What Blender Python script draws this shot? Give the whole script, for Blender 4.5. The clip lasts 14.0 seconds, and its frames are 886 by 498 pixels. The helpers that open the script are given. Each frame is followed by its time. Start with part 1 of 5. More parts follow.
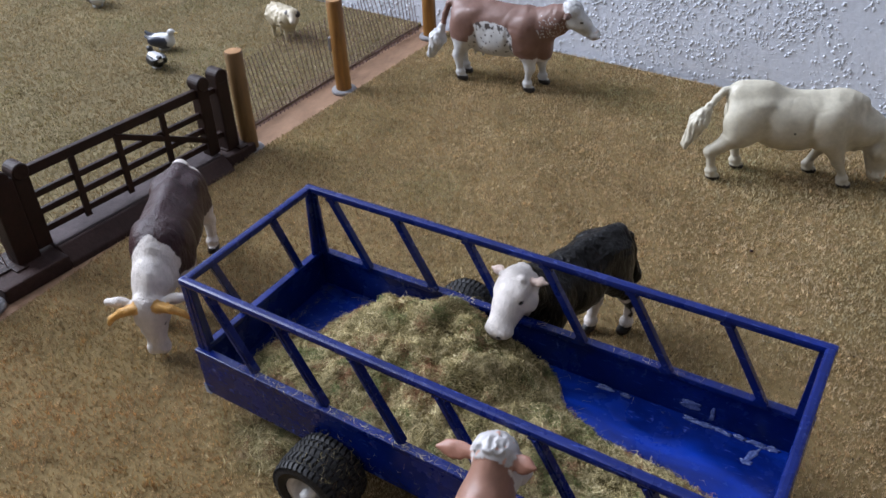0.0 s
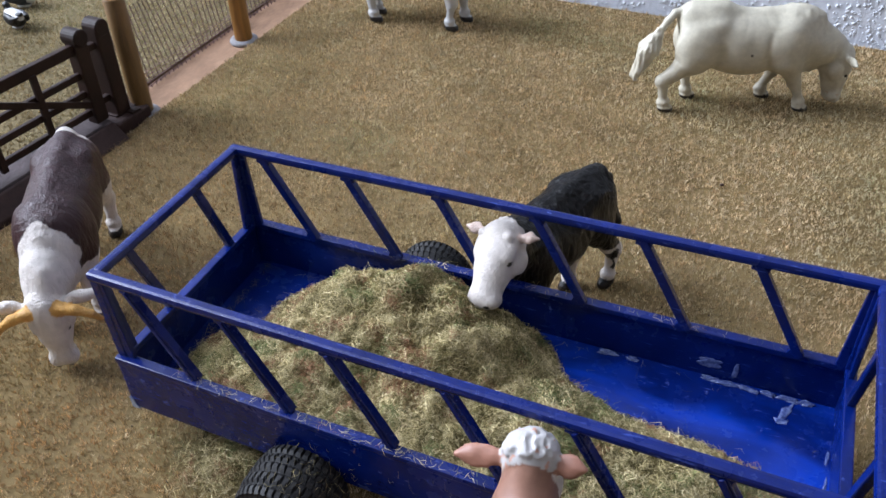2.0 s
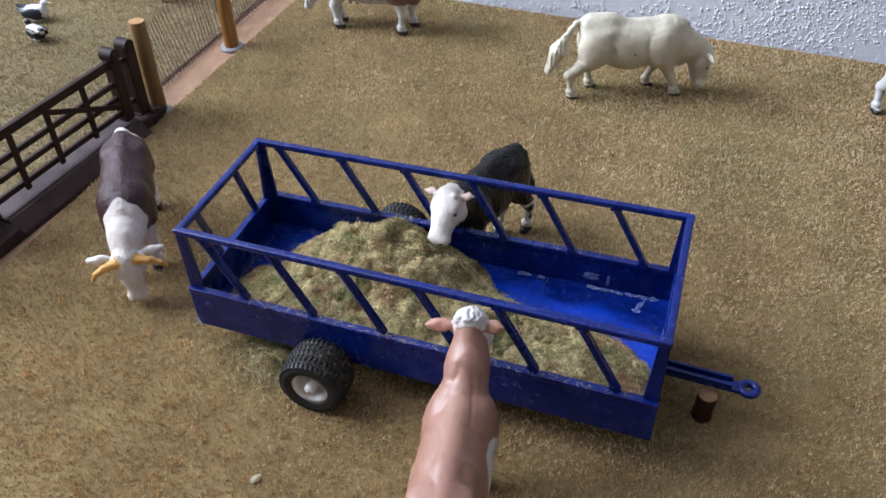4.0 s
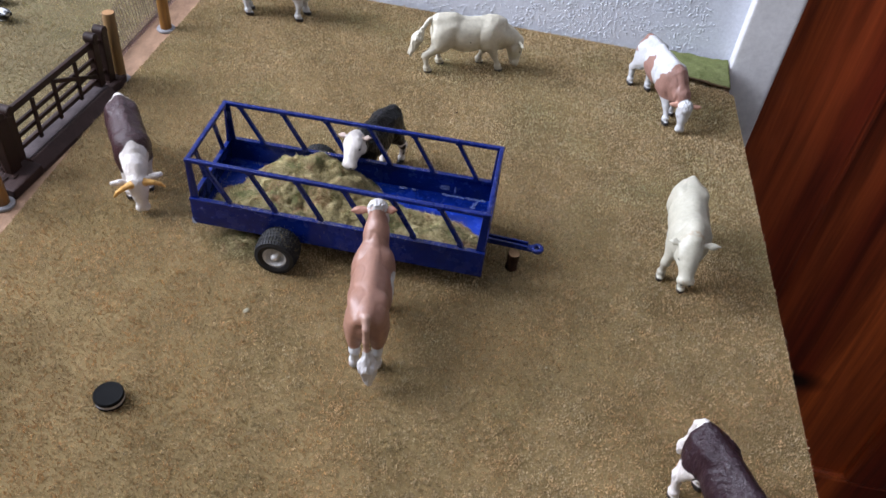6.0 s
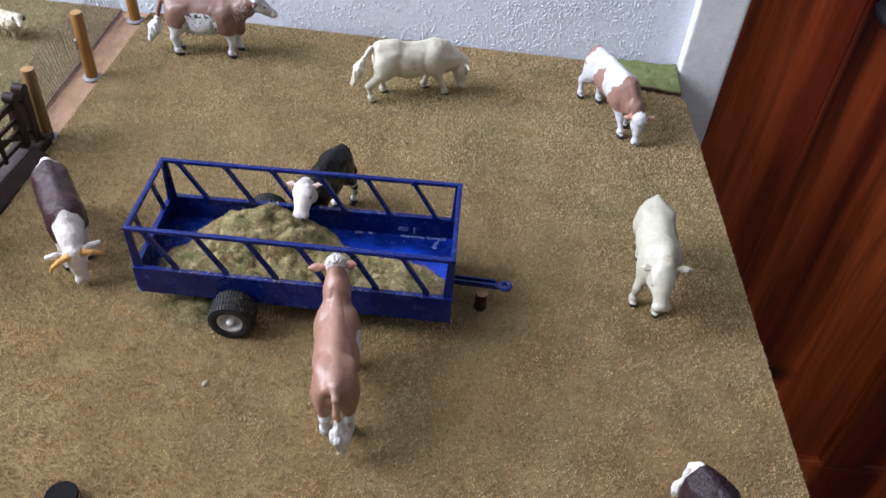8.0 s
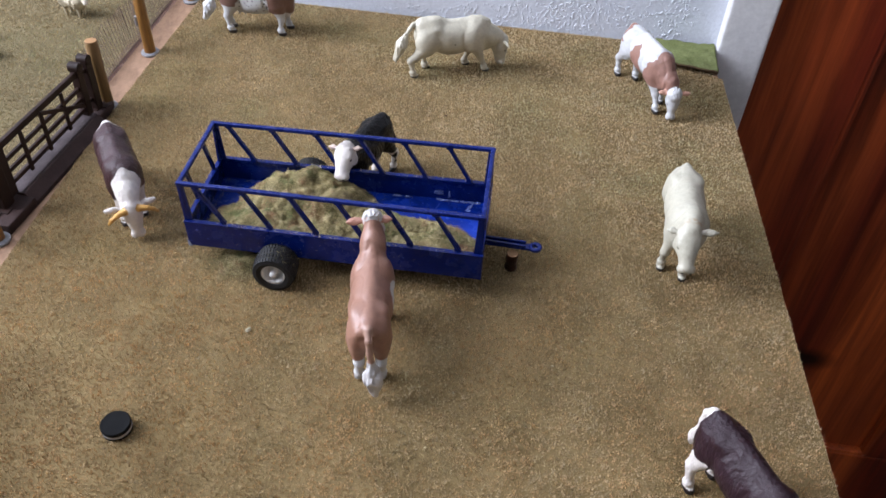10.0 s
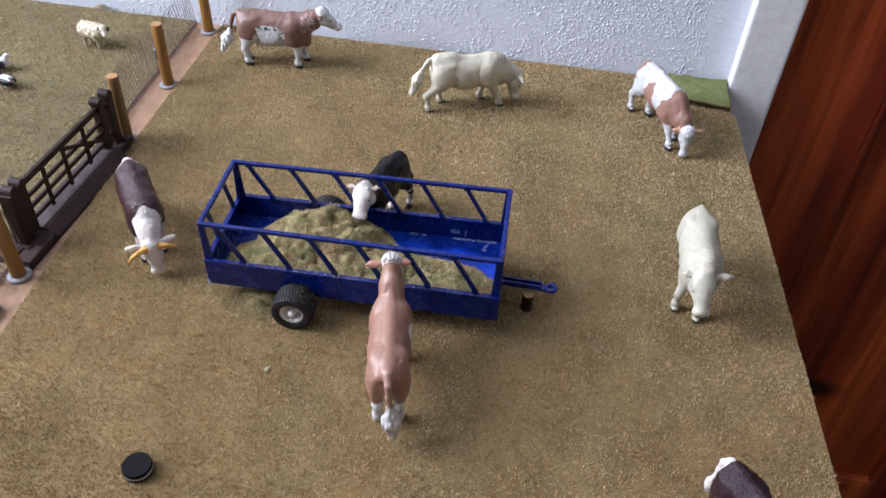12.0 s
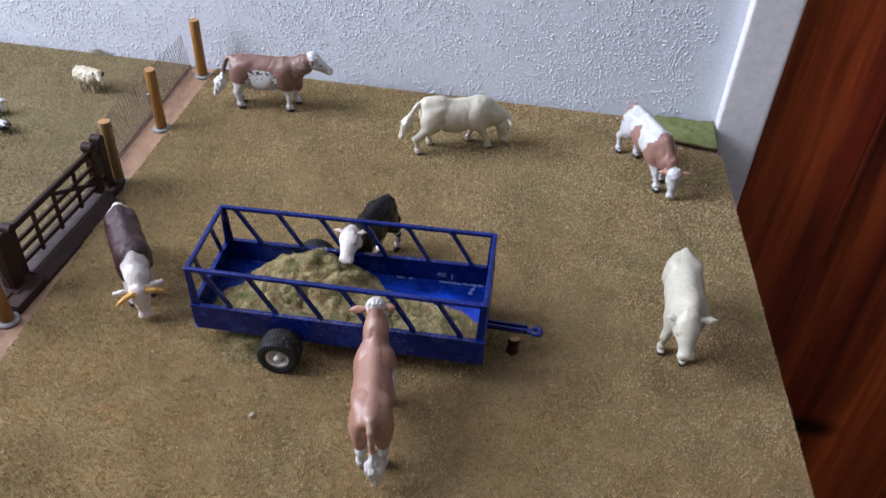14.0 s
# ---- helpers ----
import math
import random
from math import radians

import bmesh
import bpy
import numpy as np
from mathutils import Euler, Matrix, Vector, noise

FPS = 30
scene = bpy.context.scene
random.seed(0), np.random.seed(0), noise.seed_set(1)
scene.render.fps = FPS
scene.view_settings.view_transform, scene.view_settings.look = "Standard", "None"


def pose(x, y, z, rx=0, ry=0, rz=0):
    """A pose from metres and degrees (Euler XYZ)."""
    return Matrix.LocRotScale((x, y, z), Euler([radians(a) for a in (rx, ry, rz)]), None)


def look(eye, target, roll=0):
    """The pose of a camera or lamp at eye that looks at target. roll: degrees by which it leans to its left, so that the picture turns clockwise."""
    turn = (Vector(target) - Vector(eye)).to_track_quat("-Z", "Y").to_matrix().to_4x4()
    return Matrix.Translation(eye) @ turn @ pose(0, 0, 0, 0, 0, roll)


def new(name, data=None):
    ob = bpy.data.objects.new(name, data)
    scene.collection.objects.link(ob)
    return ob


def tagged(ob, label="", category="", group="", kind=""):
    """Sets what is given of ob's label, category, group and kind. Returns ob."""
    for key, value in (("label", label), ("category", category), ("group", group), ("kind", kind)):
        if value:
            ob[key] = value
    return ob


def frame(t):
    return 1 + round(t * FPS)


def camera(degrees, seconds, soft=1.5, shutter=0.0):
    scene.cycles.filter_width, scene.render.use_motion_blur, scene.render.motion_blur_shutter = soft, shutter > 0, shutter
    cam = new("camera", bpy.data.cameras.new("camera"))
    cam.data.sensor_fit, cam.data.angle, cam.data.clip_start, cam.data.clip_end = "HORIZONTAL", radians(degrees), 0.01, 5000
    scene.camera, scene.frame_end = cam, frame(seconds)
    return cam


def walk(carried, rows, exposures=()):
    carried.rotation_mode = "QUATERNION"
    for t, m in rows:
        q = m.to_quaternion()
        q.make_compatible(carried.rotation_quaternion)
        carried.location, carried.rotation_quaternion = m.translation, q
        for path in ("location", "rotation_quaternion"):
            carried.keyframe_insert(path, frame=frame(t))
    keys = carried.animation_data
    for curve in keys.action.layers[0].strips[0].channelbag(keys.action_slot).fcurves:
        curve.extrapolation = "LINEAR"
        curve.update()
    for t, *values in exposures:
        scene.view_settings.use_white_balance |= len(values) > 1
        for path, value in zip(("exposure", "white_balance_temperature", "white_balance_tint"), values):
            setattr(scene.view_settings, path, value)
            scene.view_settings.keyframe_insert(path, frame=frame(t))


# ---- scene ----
cam = camera(56.3, 14.0)
PATH = [
    (0, (0.091, -0.172, 0.23), (-0.741, 1.216, -0.946), -1.5),
    (0.5, (0.099, -0.155, 0.212), (-0.66, 1.264, -0.976), -1.8),
    (1, (0.094, -0.136, 0.205), (-0.586, 1.301, -1.008), -1.5),
    (1.5, (0.074, -0.144, 0.203), (-0.532, 1.303, -1.037), -0.8),
    (2, (0.052, -0.15, 0.203), (-0.522, 1.295, -1.053), -0.7),
    (2.5, (0.047, -0.158, 0.205), (-0.518, 1.287, -1.057), -0.8),
    (3, (0.064, -0.16, 0.209), (-0.488, 1.282, -1.063), -0.9),
    (3.2, (0.076, -0.163, 0.208), (-0.474, 1.279, -1.065), -1.0),
    (5.3, (0.08, -0.402, 0.403), (-0.068, 1.042, -0.973), 6.3),
    (5.5, (0.073, -0.411, 0.404), (-0.045, 1.034, -0.974), 7.3),
    (6, (0.091, -0.418, 0.384), (0.013, 1.05, -0.971), 8.0),
    (6.5, (0.094, -0.387, 0.406), (0.066, 1.106, -0.924), 8.1),
    (7, (0.118, -0.378, 0.405), (0.145, 1.115, -0.925), 7.5),
    (7.5, (0.111, -0.377, 0.374), (0.167, 1.105, -0.969), 7.0),
    (8, (0.081, -0.381, 0.387), (0.113, 1.098, -0.959), 5.9),
    (8.5, (0.083, -0.359, 0.384), (0.087, 1.117, -0.966), 5.0),
    (8.7, (0.086, -0.365, 0.376), (0.076, 1.105, -0.98), 4.5),
    (10.8, (0.094, -0.426, 0.393), (-0.006, 1.05, -0.953), 4.2),
    (11, (0.091, -0.413, 0.396), (-0.001, 1.066, -0.946), 4.3),
    (11.5, (0.089, -0.405, 0.415), (0.0, 1.079, -0.922), 4.3),
    (12, (0.083, -0.407, 0.402), (-0.013, 1.081, -0.932), 4.1),
    (12.5, (0.08, -0.402, 0.415), (-0.043, 1.098, -0.902), 3.1),
    (13, (0.075, -0.394, 0.414), (-0.059, 1.12, -0.886), 2.6),
    (13.5, (0.085, -0.392, 0.403), (-0.036, 1.133, -0.884), 3.1),
    (14, (0.093, -0.404, 0.41), (-0.016, 1.135, -0.862), 3.7),
]
# seconds, stops, kelvin, tint
EXPOSURES = [(0.0, -0.22, 6450, 10), (0.5, -0.18, 6400, 10), (1.0, 0.1, 6280, 9), (1.5, 0.12, 6280, 9), (2.0, 0.12, 6340, 9), (2.5, 0.13, 6430, 10), (3.0, 0.18, 6420, 9), (5.5, 0.12, 6500, 12),
             (7.5, 0.2, 6500, 11), (8.5, 0.2, 6500, 11), (11.0, 0.18, 6500, 12), (12.5, 0.17, 6480, 12), (13.0, 0.03, 6480, 12), (13.5, -0.03, 6470, 12), (14.0, -0.05, 6450, 13)]
walk(cam, [(t, look(eye, target, roll)) for t, eye, target, roll in PATH], EXPOSURES)


# ---- world and light ----
world = bpy.data.worlds.new("sky")
scene.world = world
world.use_nodes = True
wn = world.node_tree.nodes
sky = wn.new("ShaderNodeTexSky")
sky.sky_type, sky.sun_disc = "NISHITA", False
sky.sun_elevation, sky.sun_rotation = radians(38), radians(250)
wn["Background"].inputs["Strength"].default_value = 0.1
world.node_tree.links.new(sky.outputs[0], wn["Background"].inputs["Color"])

ROOM = pose(0, 0.340, 0, 0, 0, -2.3)      # the back wall's face is the plane y = 0 of this frame
FLOOR_Z, CEIL_Z = -0.86, 1.75
WEST, EAST, SOUTH = -1.38, 2.4, -3.4
WIN_Y, WIN_Z, WIN_W, WIN_H = -0.42, 1.04, 1.1, 1.34


def area_lamp(name, m, w, h, watts, colour):
    lamp = bpy.data.lights.new(name, "AREA")
    lamp.shape, lamp.size, lamp.size_y, lamp.energy, lamp.color = "RECTANGLE", w, h, watts, colour
    ob = new(name, lamp)
    ob.matrix_world = m
    return ob


area_lamp("window_daylight", ROOM @ look((WEST - 0.02, WIN_Y, WIN_Z), (0, WIN_Y, WIN_Z)), WIN_W, WIN_H, 94, (0.785, 0.85, 1.0))


# ---- materials ----
def ramp(nt, fac, stops):
    n = nt.nodes.new("ShaderNodeValToRGB")
    el = n.color_ramp.elements
    while len(el) < len(stops):
        el.new(0.5)
    for e, (p, c) in zip(el, stops):
        e.position, e.color = p, (*c, 1)
    nt.links.new(fac, n.inputs[0])
    return n.outputs[0]


def coords(nt, scale=(1, 1, 1), space="Object"):
    tc, mp = nt.nodes.new("ShaderNodeTexCoord"), nt.nodes.new("ShaderNodeMapping")
    mp.inputs["Scale"].default_value = scale
    nt.links.new(tc.outputs[space], mp.inputs[0])
    return mp.outputs[0]


def noise_tex(nt, vec, scale, detail=4.0, rough=0.55, distortion=0.0):
    n = nt.nodes.new("ShaderNodeTexNoise")
    n.inputs["Scale"].default_value, n.inputs["Detail"].default_value = scale, detail
    n.inputs["Roughness"].default_value, n.inputs["Distortion"].default_value = rough, distortion
    nt.links.new(vec, n.inputs["Vector"])
    return n.outputs["Fac"]


def mixed(nt, fac, a, b, mode="MIX"):
    n = nt.nodes.new("ShaderNodeMix")
    n.data_type, n.blend_type = "RGBA", mode
    for sock, v in ((0, fac), (6, a), (7, b)):
        if hasattr(v, "is_linked"):
            nt.links.new(v, n.inputs[sock])
        else:
            n.inputs[sock].default_value = v if sock == 0 else (*v, 1)
    return n.outputs[2]


def bump(nt, bsdf, height, strength, distance):
    b = nt.nodes.new("ShaderNodeBump")
    b.inputs["Strength"].default_value, b.inputs["Distance"].default_value = strength, distance
    nt.links.new(height, b.inputs["Height"])
    nt.links.new(b.outputs[0], bsdf.inputs["Normal"])


def base_mat(name, rough=0.5, metal=0.0, spec=0.5):
    m = bpy.data.materials.new(name)
    m.use_nodes = True
    nt = m.node_tree
    b = nt.nodes["Principled BSDF"]
    b.inputs["Roughness"].default_value, b.inputs["Metallic"].default_value = rough, metal
    b.inputs["Specular IOR Level"].default_value = spec
    return m, nt, b


def two_tone(name, dark, light, scale, rough=0.5, fine=None, bump_mm=0.0, stretch=(1, 1, 1), metal=0.0, spec=0.5, lo=0.35, hi=0.65):
    """A surface that varies between two colours at a coarse and a fine scale."""
    m, nt, b = base_mat(name, rough, metal, spec)
    v = coords(nt, stretch)
    n1, n2 = noise_tex(nt, v, scale, 5), noise_tex(nt, v, fine or scale * 7, 6, 0.65)
    c1 = ramp(nt, n1, ((lo, dark), (hi, light)))
    c2 = ramp(nt, n2, ((0.3, tuple(0.75 * x for x in dark)), (0.7, tuple(min(1, 1.12 * x) for x in light))))
    nt.links.new(mixed(nt, 0.45, c1, c2), b.inputs["Base Color"])
    r = nt.nodes.new("ShaderNodeMapRange")
    r.inputs["To Min"].default_value, r.inputs["To Max"].default_value = max(0.02, rough - 0.1), min(1, rough + 0.12)
    nt.links.new(n2, r.inputs["Value"])
    nt.links.new(r.outputs[0], b.inputs["Roughness"])
    if bump_mm:
        bump(nt, b, n2, 0.6, bump_mm / 1000)
    return m


def attribute_mat(name, attr, rough, spec=0.5, grain=900, bump_mm=0.12, coat=0.0, stretch=(1, 1, 1), wave=0.0):
    """Colour painted on the piece, with a fine unevenness of its own."""
    m, nt, b = base_mat(name, rough, 0, spec)
    a = nt.nodes.new("ShaderNodeAttribute")
    a.attribute_name = attr
    v = coords(nt)
    n = noise_tex(nt, v, grain, 4)
    k = ramp(nt, n, ((0.25, (0.86, 0.86, 0.86)), (0.75, (1, 1, 1))))
    nt.links.new(mixed(nt, 1.0, a.outputs["Color"], k, "MULTIPLY"), b.inputs["Base Color"])
    b.inputs["Coat Weight"].default_value, b.inputs["Coat Roughness"].default_value = coat, 0.25
    if bump_mm:
        bump(nt, b, noise_tex(nt, coords(nt, stretch), grain * (2.2 if wave else 0.45), 5, 0.55, wave), 0.9 if wave else 0.5, bump_mm / 1000)
    return m


MAT_FIGURE = attribute_mat("figure_paint", "paint", 0.46, 0.42, 700, 0.2, 0.07)
MAT_HAIR = attribute_mat("figure_hair_paint", "paint", 0.30, 0.30, 420, 0.7, 0.0, (1, 1, 0.22), 1.2)
MAT_BLACK_COAT = attribute_mat("black_coat_paint", "paint", 0.28, 0.22, 420, 0.45, 0.0, (1, 1, 0.3), 1.2)
MAT_FIBRE = attribute_mat("grass_fibre", "paint", 0.8, 0.15, 300, 0)
MAT_HAY = attribute_mat("hay_fibre", "paint", 0.75, 0.2, 300, 0)
MAT_TURF = two_tone("turf_backing", (0.10, 0.068, 0.028), (0.22, 0.155, 0.07), 22, 0.95, 420, 0.6, spec=0.1)
MAT_TURF_FAR = two_tone("turf_backing_green", (0.10, 0.078, 0.040), (0.18, 0.142, 0.075), 18, 0.95, 420, 0.6, spec=0.1)
MAT_BOARD = two_tone("bare_board", (0.20, 0.117, 0.071), (0.435, 0.268, 0.170), 34, 0.75, 260, 0.3, (1, 0.45, 1), spec=0.25)
MAT_POST = two_tone("varnished_dowel", (0.12, 0.050, 0.010), (0.32, 0.150, 0.030), 55, 0.42, 420, 0.15, (1, 1, 0.12))
MAT_POST_END = two_tone("dowel_end_grain", (0.22, 0.10, 0.03), (0.40, 0.22, 0.09), 160, 0.7, 700)
MAT_WASHER = two_tone("grey_putty", (0.15, 0.145, 0.15), (0.30, 0.29, 0.30), 130, 0.6, 700, 0.2)
MAT_GATE = two_tone("dark_brown_plastic", (0.011, 0.0045, 0.0032), (0.027, 0.0115, 0.0082), 70, 0.55, 500, 0.25, spec=0.2)
MAT_GATE_BASE = two_tone("dusty_brown_base", (0.016, 0.008, 0.007), (0.055, 0.031, 0.027), 60, 0.7, 420, 0.5, spec=0.2)
MAT_GATE_STEP = two_tone("stone_grey_step", (0.030, 0.022, 0.022), (0.085, 0.066, 0.067), 75, 0.75, 420, 0.6, spec=0.2)
MAT_POST_DARK = two_tone("aged_dowel", (0.075, 0.042, 0.012), (0.225, 0.118, 0.034), 70, 0.5, 420, 0.2, (1, 1, 0.12))
MAT_NET = two_tone("rusty_netting", (0.095, 0.054, 0.052), (0.23, 0.145, 0.135), 90, 0.6, 600)
MAT_TYRE = two_tone("tyre_rubber", (0.006, 0.006, 0.007), (0.017, 0.016, 0.016), 120, 0.6, 900, 0.15, spec=0.3)
MAT_RIM = two_tone("rim_plastic", (0.48, 0.475, 0.46), (0.68, 0.67, 0.65), 110, 0.4, 600)
MAT_LOG = two_tone("prop_log_bark", (0.010, 0.004, 0.003), (0.045, 0.016, 0.009), 160, 0.45, 800, 0.4, spec=0.3)
MAT_LOG_END = two_tone("prop_log_cut", (0.20, 0.105, 0.045), (0.36, 0.21, 0.10), 200, 0.7, 900)
MAT_PUCK = two_tone("black_cap_plastic", (0.0035, 0.0035, 0.0038), (0.008, 0.008, 0.008), 140, 0.7, 700, 0.1, spec=0.07)
MAT_PUCK_BAND = two_tone("worn_silver_band", (0.25, 0.25, 0.28), (0.55, 0.55, 0.58), 120, 0.35, 500, metal=0.6)
MAT_TRAY = two_tone("cast_tin", (0.19, 0.195, 0.205), (0.34, 0.345, 0.355), 90, 0.5, 500, 0.25, metal=0.2)
MAT_WALL = two_tone("white_wallpaper", (0.62, 0.65, 0.72), (0.69, 0.72, 0.79), 3, 0.75, 330, 0.6, spec=0.3)
MAT_CHIP = two_tone("white_woodchip", (0.64, 0.67, 0.74), (0.71, 0.74, 0.80), 6, 0.7, 300, 0.3, spec=0.3)
MAT_TRIM = two_tone("white_gloss_paint", (0.64, 0.625, 0.63), (0.70, 0.69, 0.69), 9, 0.4, 160, 0.1)
MAT_FLOOR = two_tone("room_carpet", (0.08, 0.065, 0.055), (0.12, 0.10, 0.085), 5, 0.95, 300, 1.0, spec=0.1)
MAT_TABLE = two_tone("table_wood", (0.25, 0.15, 0.08), (0.35, 0.22, 0.12), 6, 0.6, 60, 0.2, (0.2, 1, 1))
MAT_GLUE = two_tone("dried_glue", (0.008, 0.022, 0.13), (0.14, 0.18, 0.36), 420, 0.15, 900, 0.3)
MAT_WORN = two_tone("whitened_plastic", (0.16, 0.20, 0.36), (0.46, 0.50, 0.60), 420, 0.5, 1400)
MAT_CRUMB = two_tone("pale_crumb", (0.26, 0.225, 0.14), (0.42, 0.375, 0.26), 500, 0.8, 1500)
MAT_BLACK = two_tone("black_lock_paint", (0.003, 0.003, 0.004), (0.007, 0.007, 0.008), 40, 0.6, 300, spec=0.3)
MAT_MAT = two_tone("green_flock", (0.105, 0.125, 0.042), (0.21, 0.23, 0.098), 60, 0.95, 500, 1.6, spec=0.1)
MAT_MAT_EDGE = two_tone("mat_underside", (0.09, 0.055, 0.03), (0.15, 0.095, 0.05), 90, 0.9, 500)
MAT_FAR_WALL = two_tone("beige_emulsion", (0.28, 0.25, 0.22), (0.34, 0.31, 0.27), 3, 0.85, 90)
MAT_WHITE_PLASTIC = two_tone("white_ceiling", (0.78, 0.78, 0.78), (0.82, 0.82, 0.82), 4, 0.8)


def blue_plastic(name="blue_plastic", bright=0.0):
    """Glossy blue moulded plastic with dull rubbed streaks and pale scuffs."""
    m, nt, b = base_mat(name, 0.2, 0, 0.34)
    v = coords(nt)
    n0, n1, n2 = noise_tex(nt, v, 22, 4, 0.55, 0.6), noise_tex(nt, v, 60, 5, 0.6), noise_tex(nt, v, 320, 5, 0.7)
    c = ramp(nt, n0, ((0.36, (0.0005, 0.006, 0.072)), (0.64, (0.0012, 0.010, 0.112))))
    c = mixed(nt, 0.35, c, ramp(nt, n1, ((0.35, (0.0004, 0.004, 0.05)), (0.7, (0.0015, 0.018, 0.20)))))
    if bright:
        # mottled floor blue, its lit drawbar end and shaded other end painted in
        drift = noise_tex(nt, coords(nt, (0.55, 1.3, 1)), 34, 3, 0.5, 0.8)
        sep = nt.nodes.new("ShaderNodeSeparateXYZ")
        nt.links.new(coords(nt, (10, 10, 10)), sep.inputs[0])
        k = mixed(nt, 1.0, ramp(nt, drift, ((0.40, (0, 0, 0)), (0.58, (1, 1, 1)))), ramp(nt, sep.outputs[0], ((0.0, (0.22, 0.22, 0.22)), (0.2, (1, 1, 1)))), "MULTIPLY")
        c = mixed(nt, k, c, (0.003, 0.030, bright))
    worn = ramp(nt, n2, ((0.64, (0, 0, 0)), (0.74, (1, 1, 1))))
    rubbed = ramp(nt, noise_tex(nt, coords(nt, (0.14, 1, 1)), 1100, 3, 0.6), ((0.63, (0, 0, 0)), (0.75, (0.8, 0.8, 0.8))))
    c = mixed(nt, rubbed, c, (0.05, 0.085, 0.34))
    nt.links.new(mixed(nt, worn, c, (0.09, 0.13, 0.40)), b.inputs["Base Color"])
    r = nt.nodes.new("ShaderNodeMapRange")
    r.inputs["From Min"].default_value, r.inputs["From Max"].default_value = 0.3, 0.7
    r.inputs["To Min"].default_value, r.inputs["To Max"].default_value = 0.13, 0.38
    nt.links.new(n1, r.inputs["Value"])
    nt.links.new(r.outputs[0], b.inputs["Roughness"])
    h = nt.nodes.new("ShaderNodeMath")
    h.operation = "MULTIPLY_ADD"
    nt.links.new(n2, h.inputs[0])
    h.inputs[1].default_value = 0.35
    nt.links.new(n1, h.inputs[2])
    bump(nt, b, h.outputs[0], 0.4, 0.0005)
    return m


KNOT = (0.532, -0.434)


def door_wood():
    """Red-brown varnished pine, its grain running up the door, with knots."""
    m, nt, b = base_mat("mahogany_stained_wood", 0.3, 0, 0.5)
    v = coords(nt, (1, 1, 0.06))
    n1 = noise_tex(nt, v, 9, 4, 0.5, 0.6)
    n2 = noise_tex(nt, v, 60, 5, 0.6, 0.8)
    n3 = noise_tex(nt, coords(nt, (1, 1, 0.02)), 260, 4)
    c1 = ramp(nt, n1, ((0.30, (0.045, 0.005, 0.003)), (0.5, (0.19, 0.022, 0.008)), (0.70, (0.68, 0.135, 0.030))))
    c2 = ramp(nt, n2, ((0.3, (0.34, 0.26, 0.24)), (0.60, (1, 1, 1))))
    c3 = ramp(nt, n3, ((0.3, (0.75, 0.7, 0.7)), (0.6, (1, 1, 1))))
    c = mixed(nt, 1.0, mixed(nt, 0.85, c1, c2, "MULTIPLY"), c3, "MULTIPLY")
    vo = nt.nodes.new("ShaderNodeTexVoronoi")
    vo.inputs["Scale"].default_value = 3.1
    nt.links.new(coords(nt, (1, 1, 0.8)), vo.inputs["Vector"])
    knot = ramp(nt, vo.outputs["Distance"], ((0.035, (0.12, 0.08, 0.08)), (0.085, (1, 1, 1))))
    # one dark sickle-shaped knot in the lower panel
    mp = nt.nodes.new("ShaderNodeMapping")
    mp.inputs["Location"].default_value = (-KNOT[0] * 16, 0, -KNOT[1] * 34)
    mp.inputs["Scale"].default_value = (16, 0.01, 34)
    nt.links.new(nt.nodes.new("ShaderNodeTexCoord").outputs["Object"], mp.inputs[0])
    ln = nt.nodes.new("ShaderNodeVectorMath")
    ln.operation = "LENGTH"
    nt.links.new(mp.outputs[0], ln.inputs[0])
    c = mixed(nt, 1.0, c, ramp(nt, ln.outputs["Value"], ((0.25, (0.06, 0.05, 0.05)), (0.8, (1, 1, 1)))), "MULTIPLY")
    nt.links.new(mixed(nt, 1.0, c, knot, "MULTIPLY"), b.inputs["Base Color"])
    bump(nt, b, n2, 0.15, 0.001)
    return m


MAT_BLUE, MAT_BLUE_FLOOR_LIT, MAT_DOOR = blue_plastic(), blue_plastic("blue_plastic_floor_lit", 0.30), door_wood()


# ---- mesh helpers ----
def part(name, bm, material, parent=None, label="", smooth=False, m=None):
    """Link a bmesh as one mesh object, under a thing or a part."""
    me = bpy.data.meshes.new(name)
    bm.to_mesh(me)
    bm.free()
    for mt in (material if isinstance(material, (list, tuple)) else (material,)):
        me.materials.append(mt)
    if smooth:
        me.polygons.foreach_set("use_smooth", [True] * len(me.polygons))
    ob = new(name, me)
    if parent:
        ob.parent = parent
    if m is not None:
        ob.matrix_local = m
    return tagged(ob, label)


def thing(name, label, category, m=None, group="", kind=""):
    ob = new(name)
    ob.empty_display_size = 0.01
    if m is not None:
        ob.matrix_world = m
    return tagged(ob, label, category, group, kind)


def box(x0, y0, z0, x1, y1, z1, bevel=0.0, bm=None, segments=2):
    bm = bm or bmesh.new()
    m = Matrix.Translation(((x0 + x1) / 2, (y0 + y1) / 2, (z0 + z1) / 2)) @ Matrix.Diagonal((x1 - x0, y1 - y0, z1 - z0, 1))
    made = bmesh.ops.create_cube(bm, size=1, matrix=m)
    if bevel:
        edges = list({e for v in made["verts"] for e in v.link_edges})
        bmesh.ops.bevel(bm, geom=edges, offset=bevel, segments=segments, affect="EDGES", profile=0.6)
    return bm


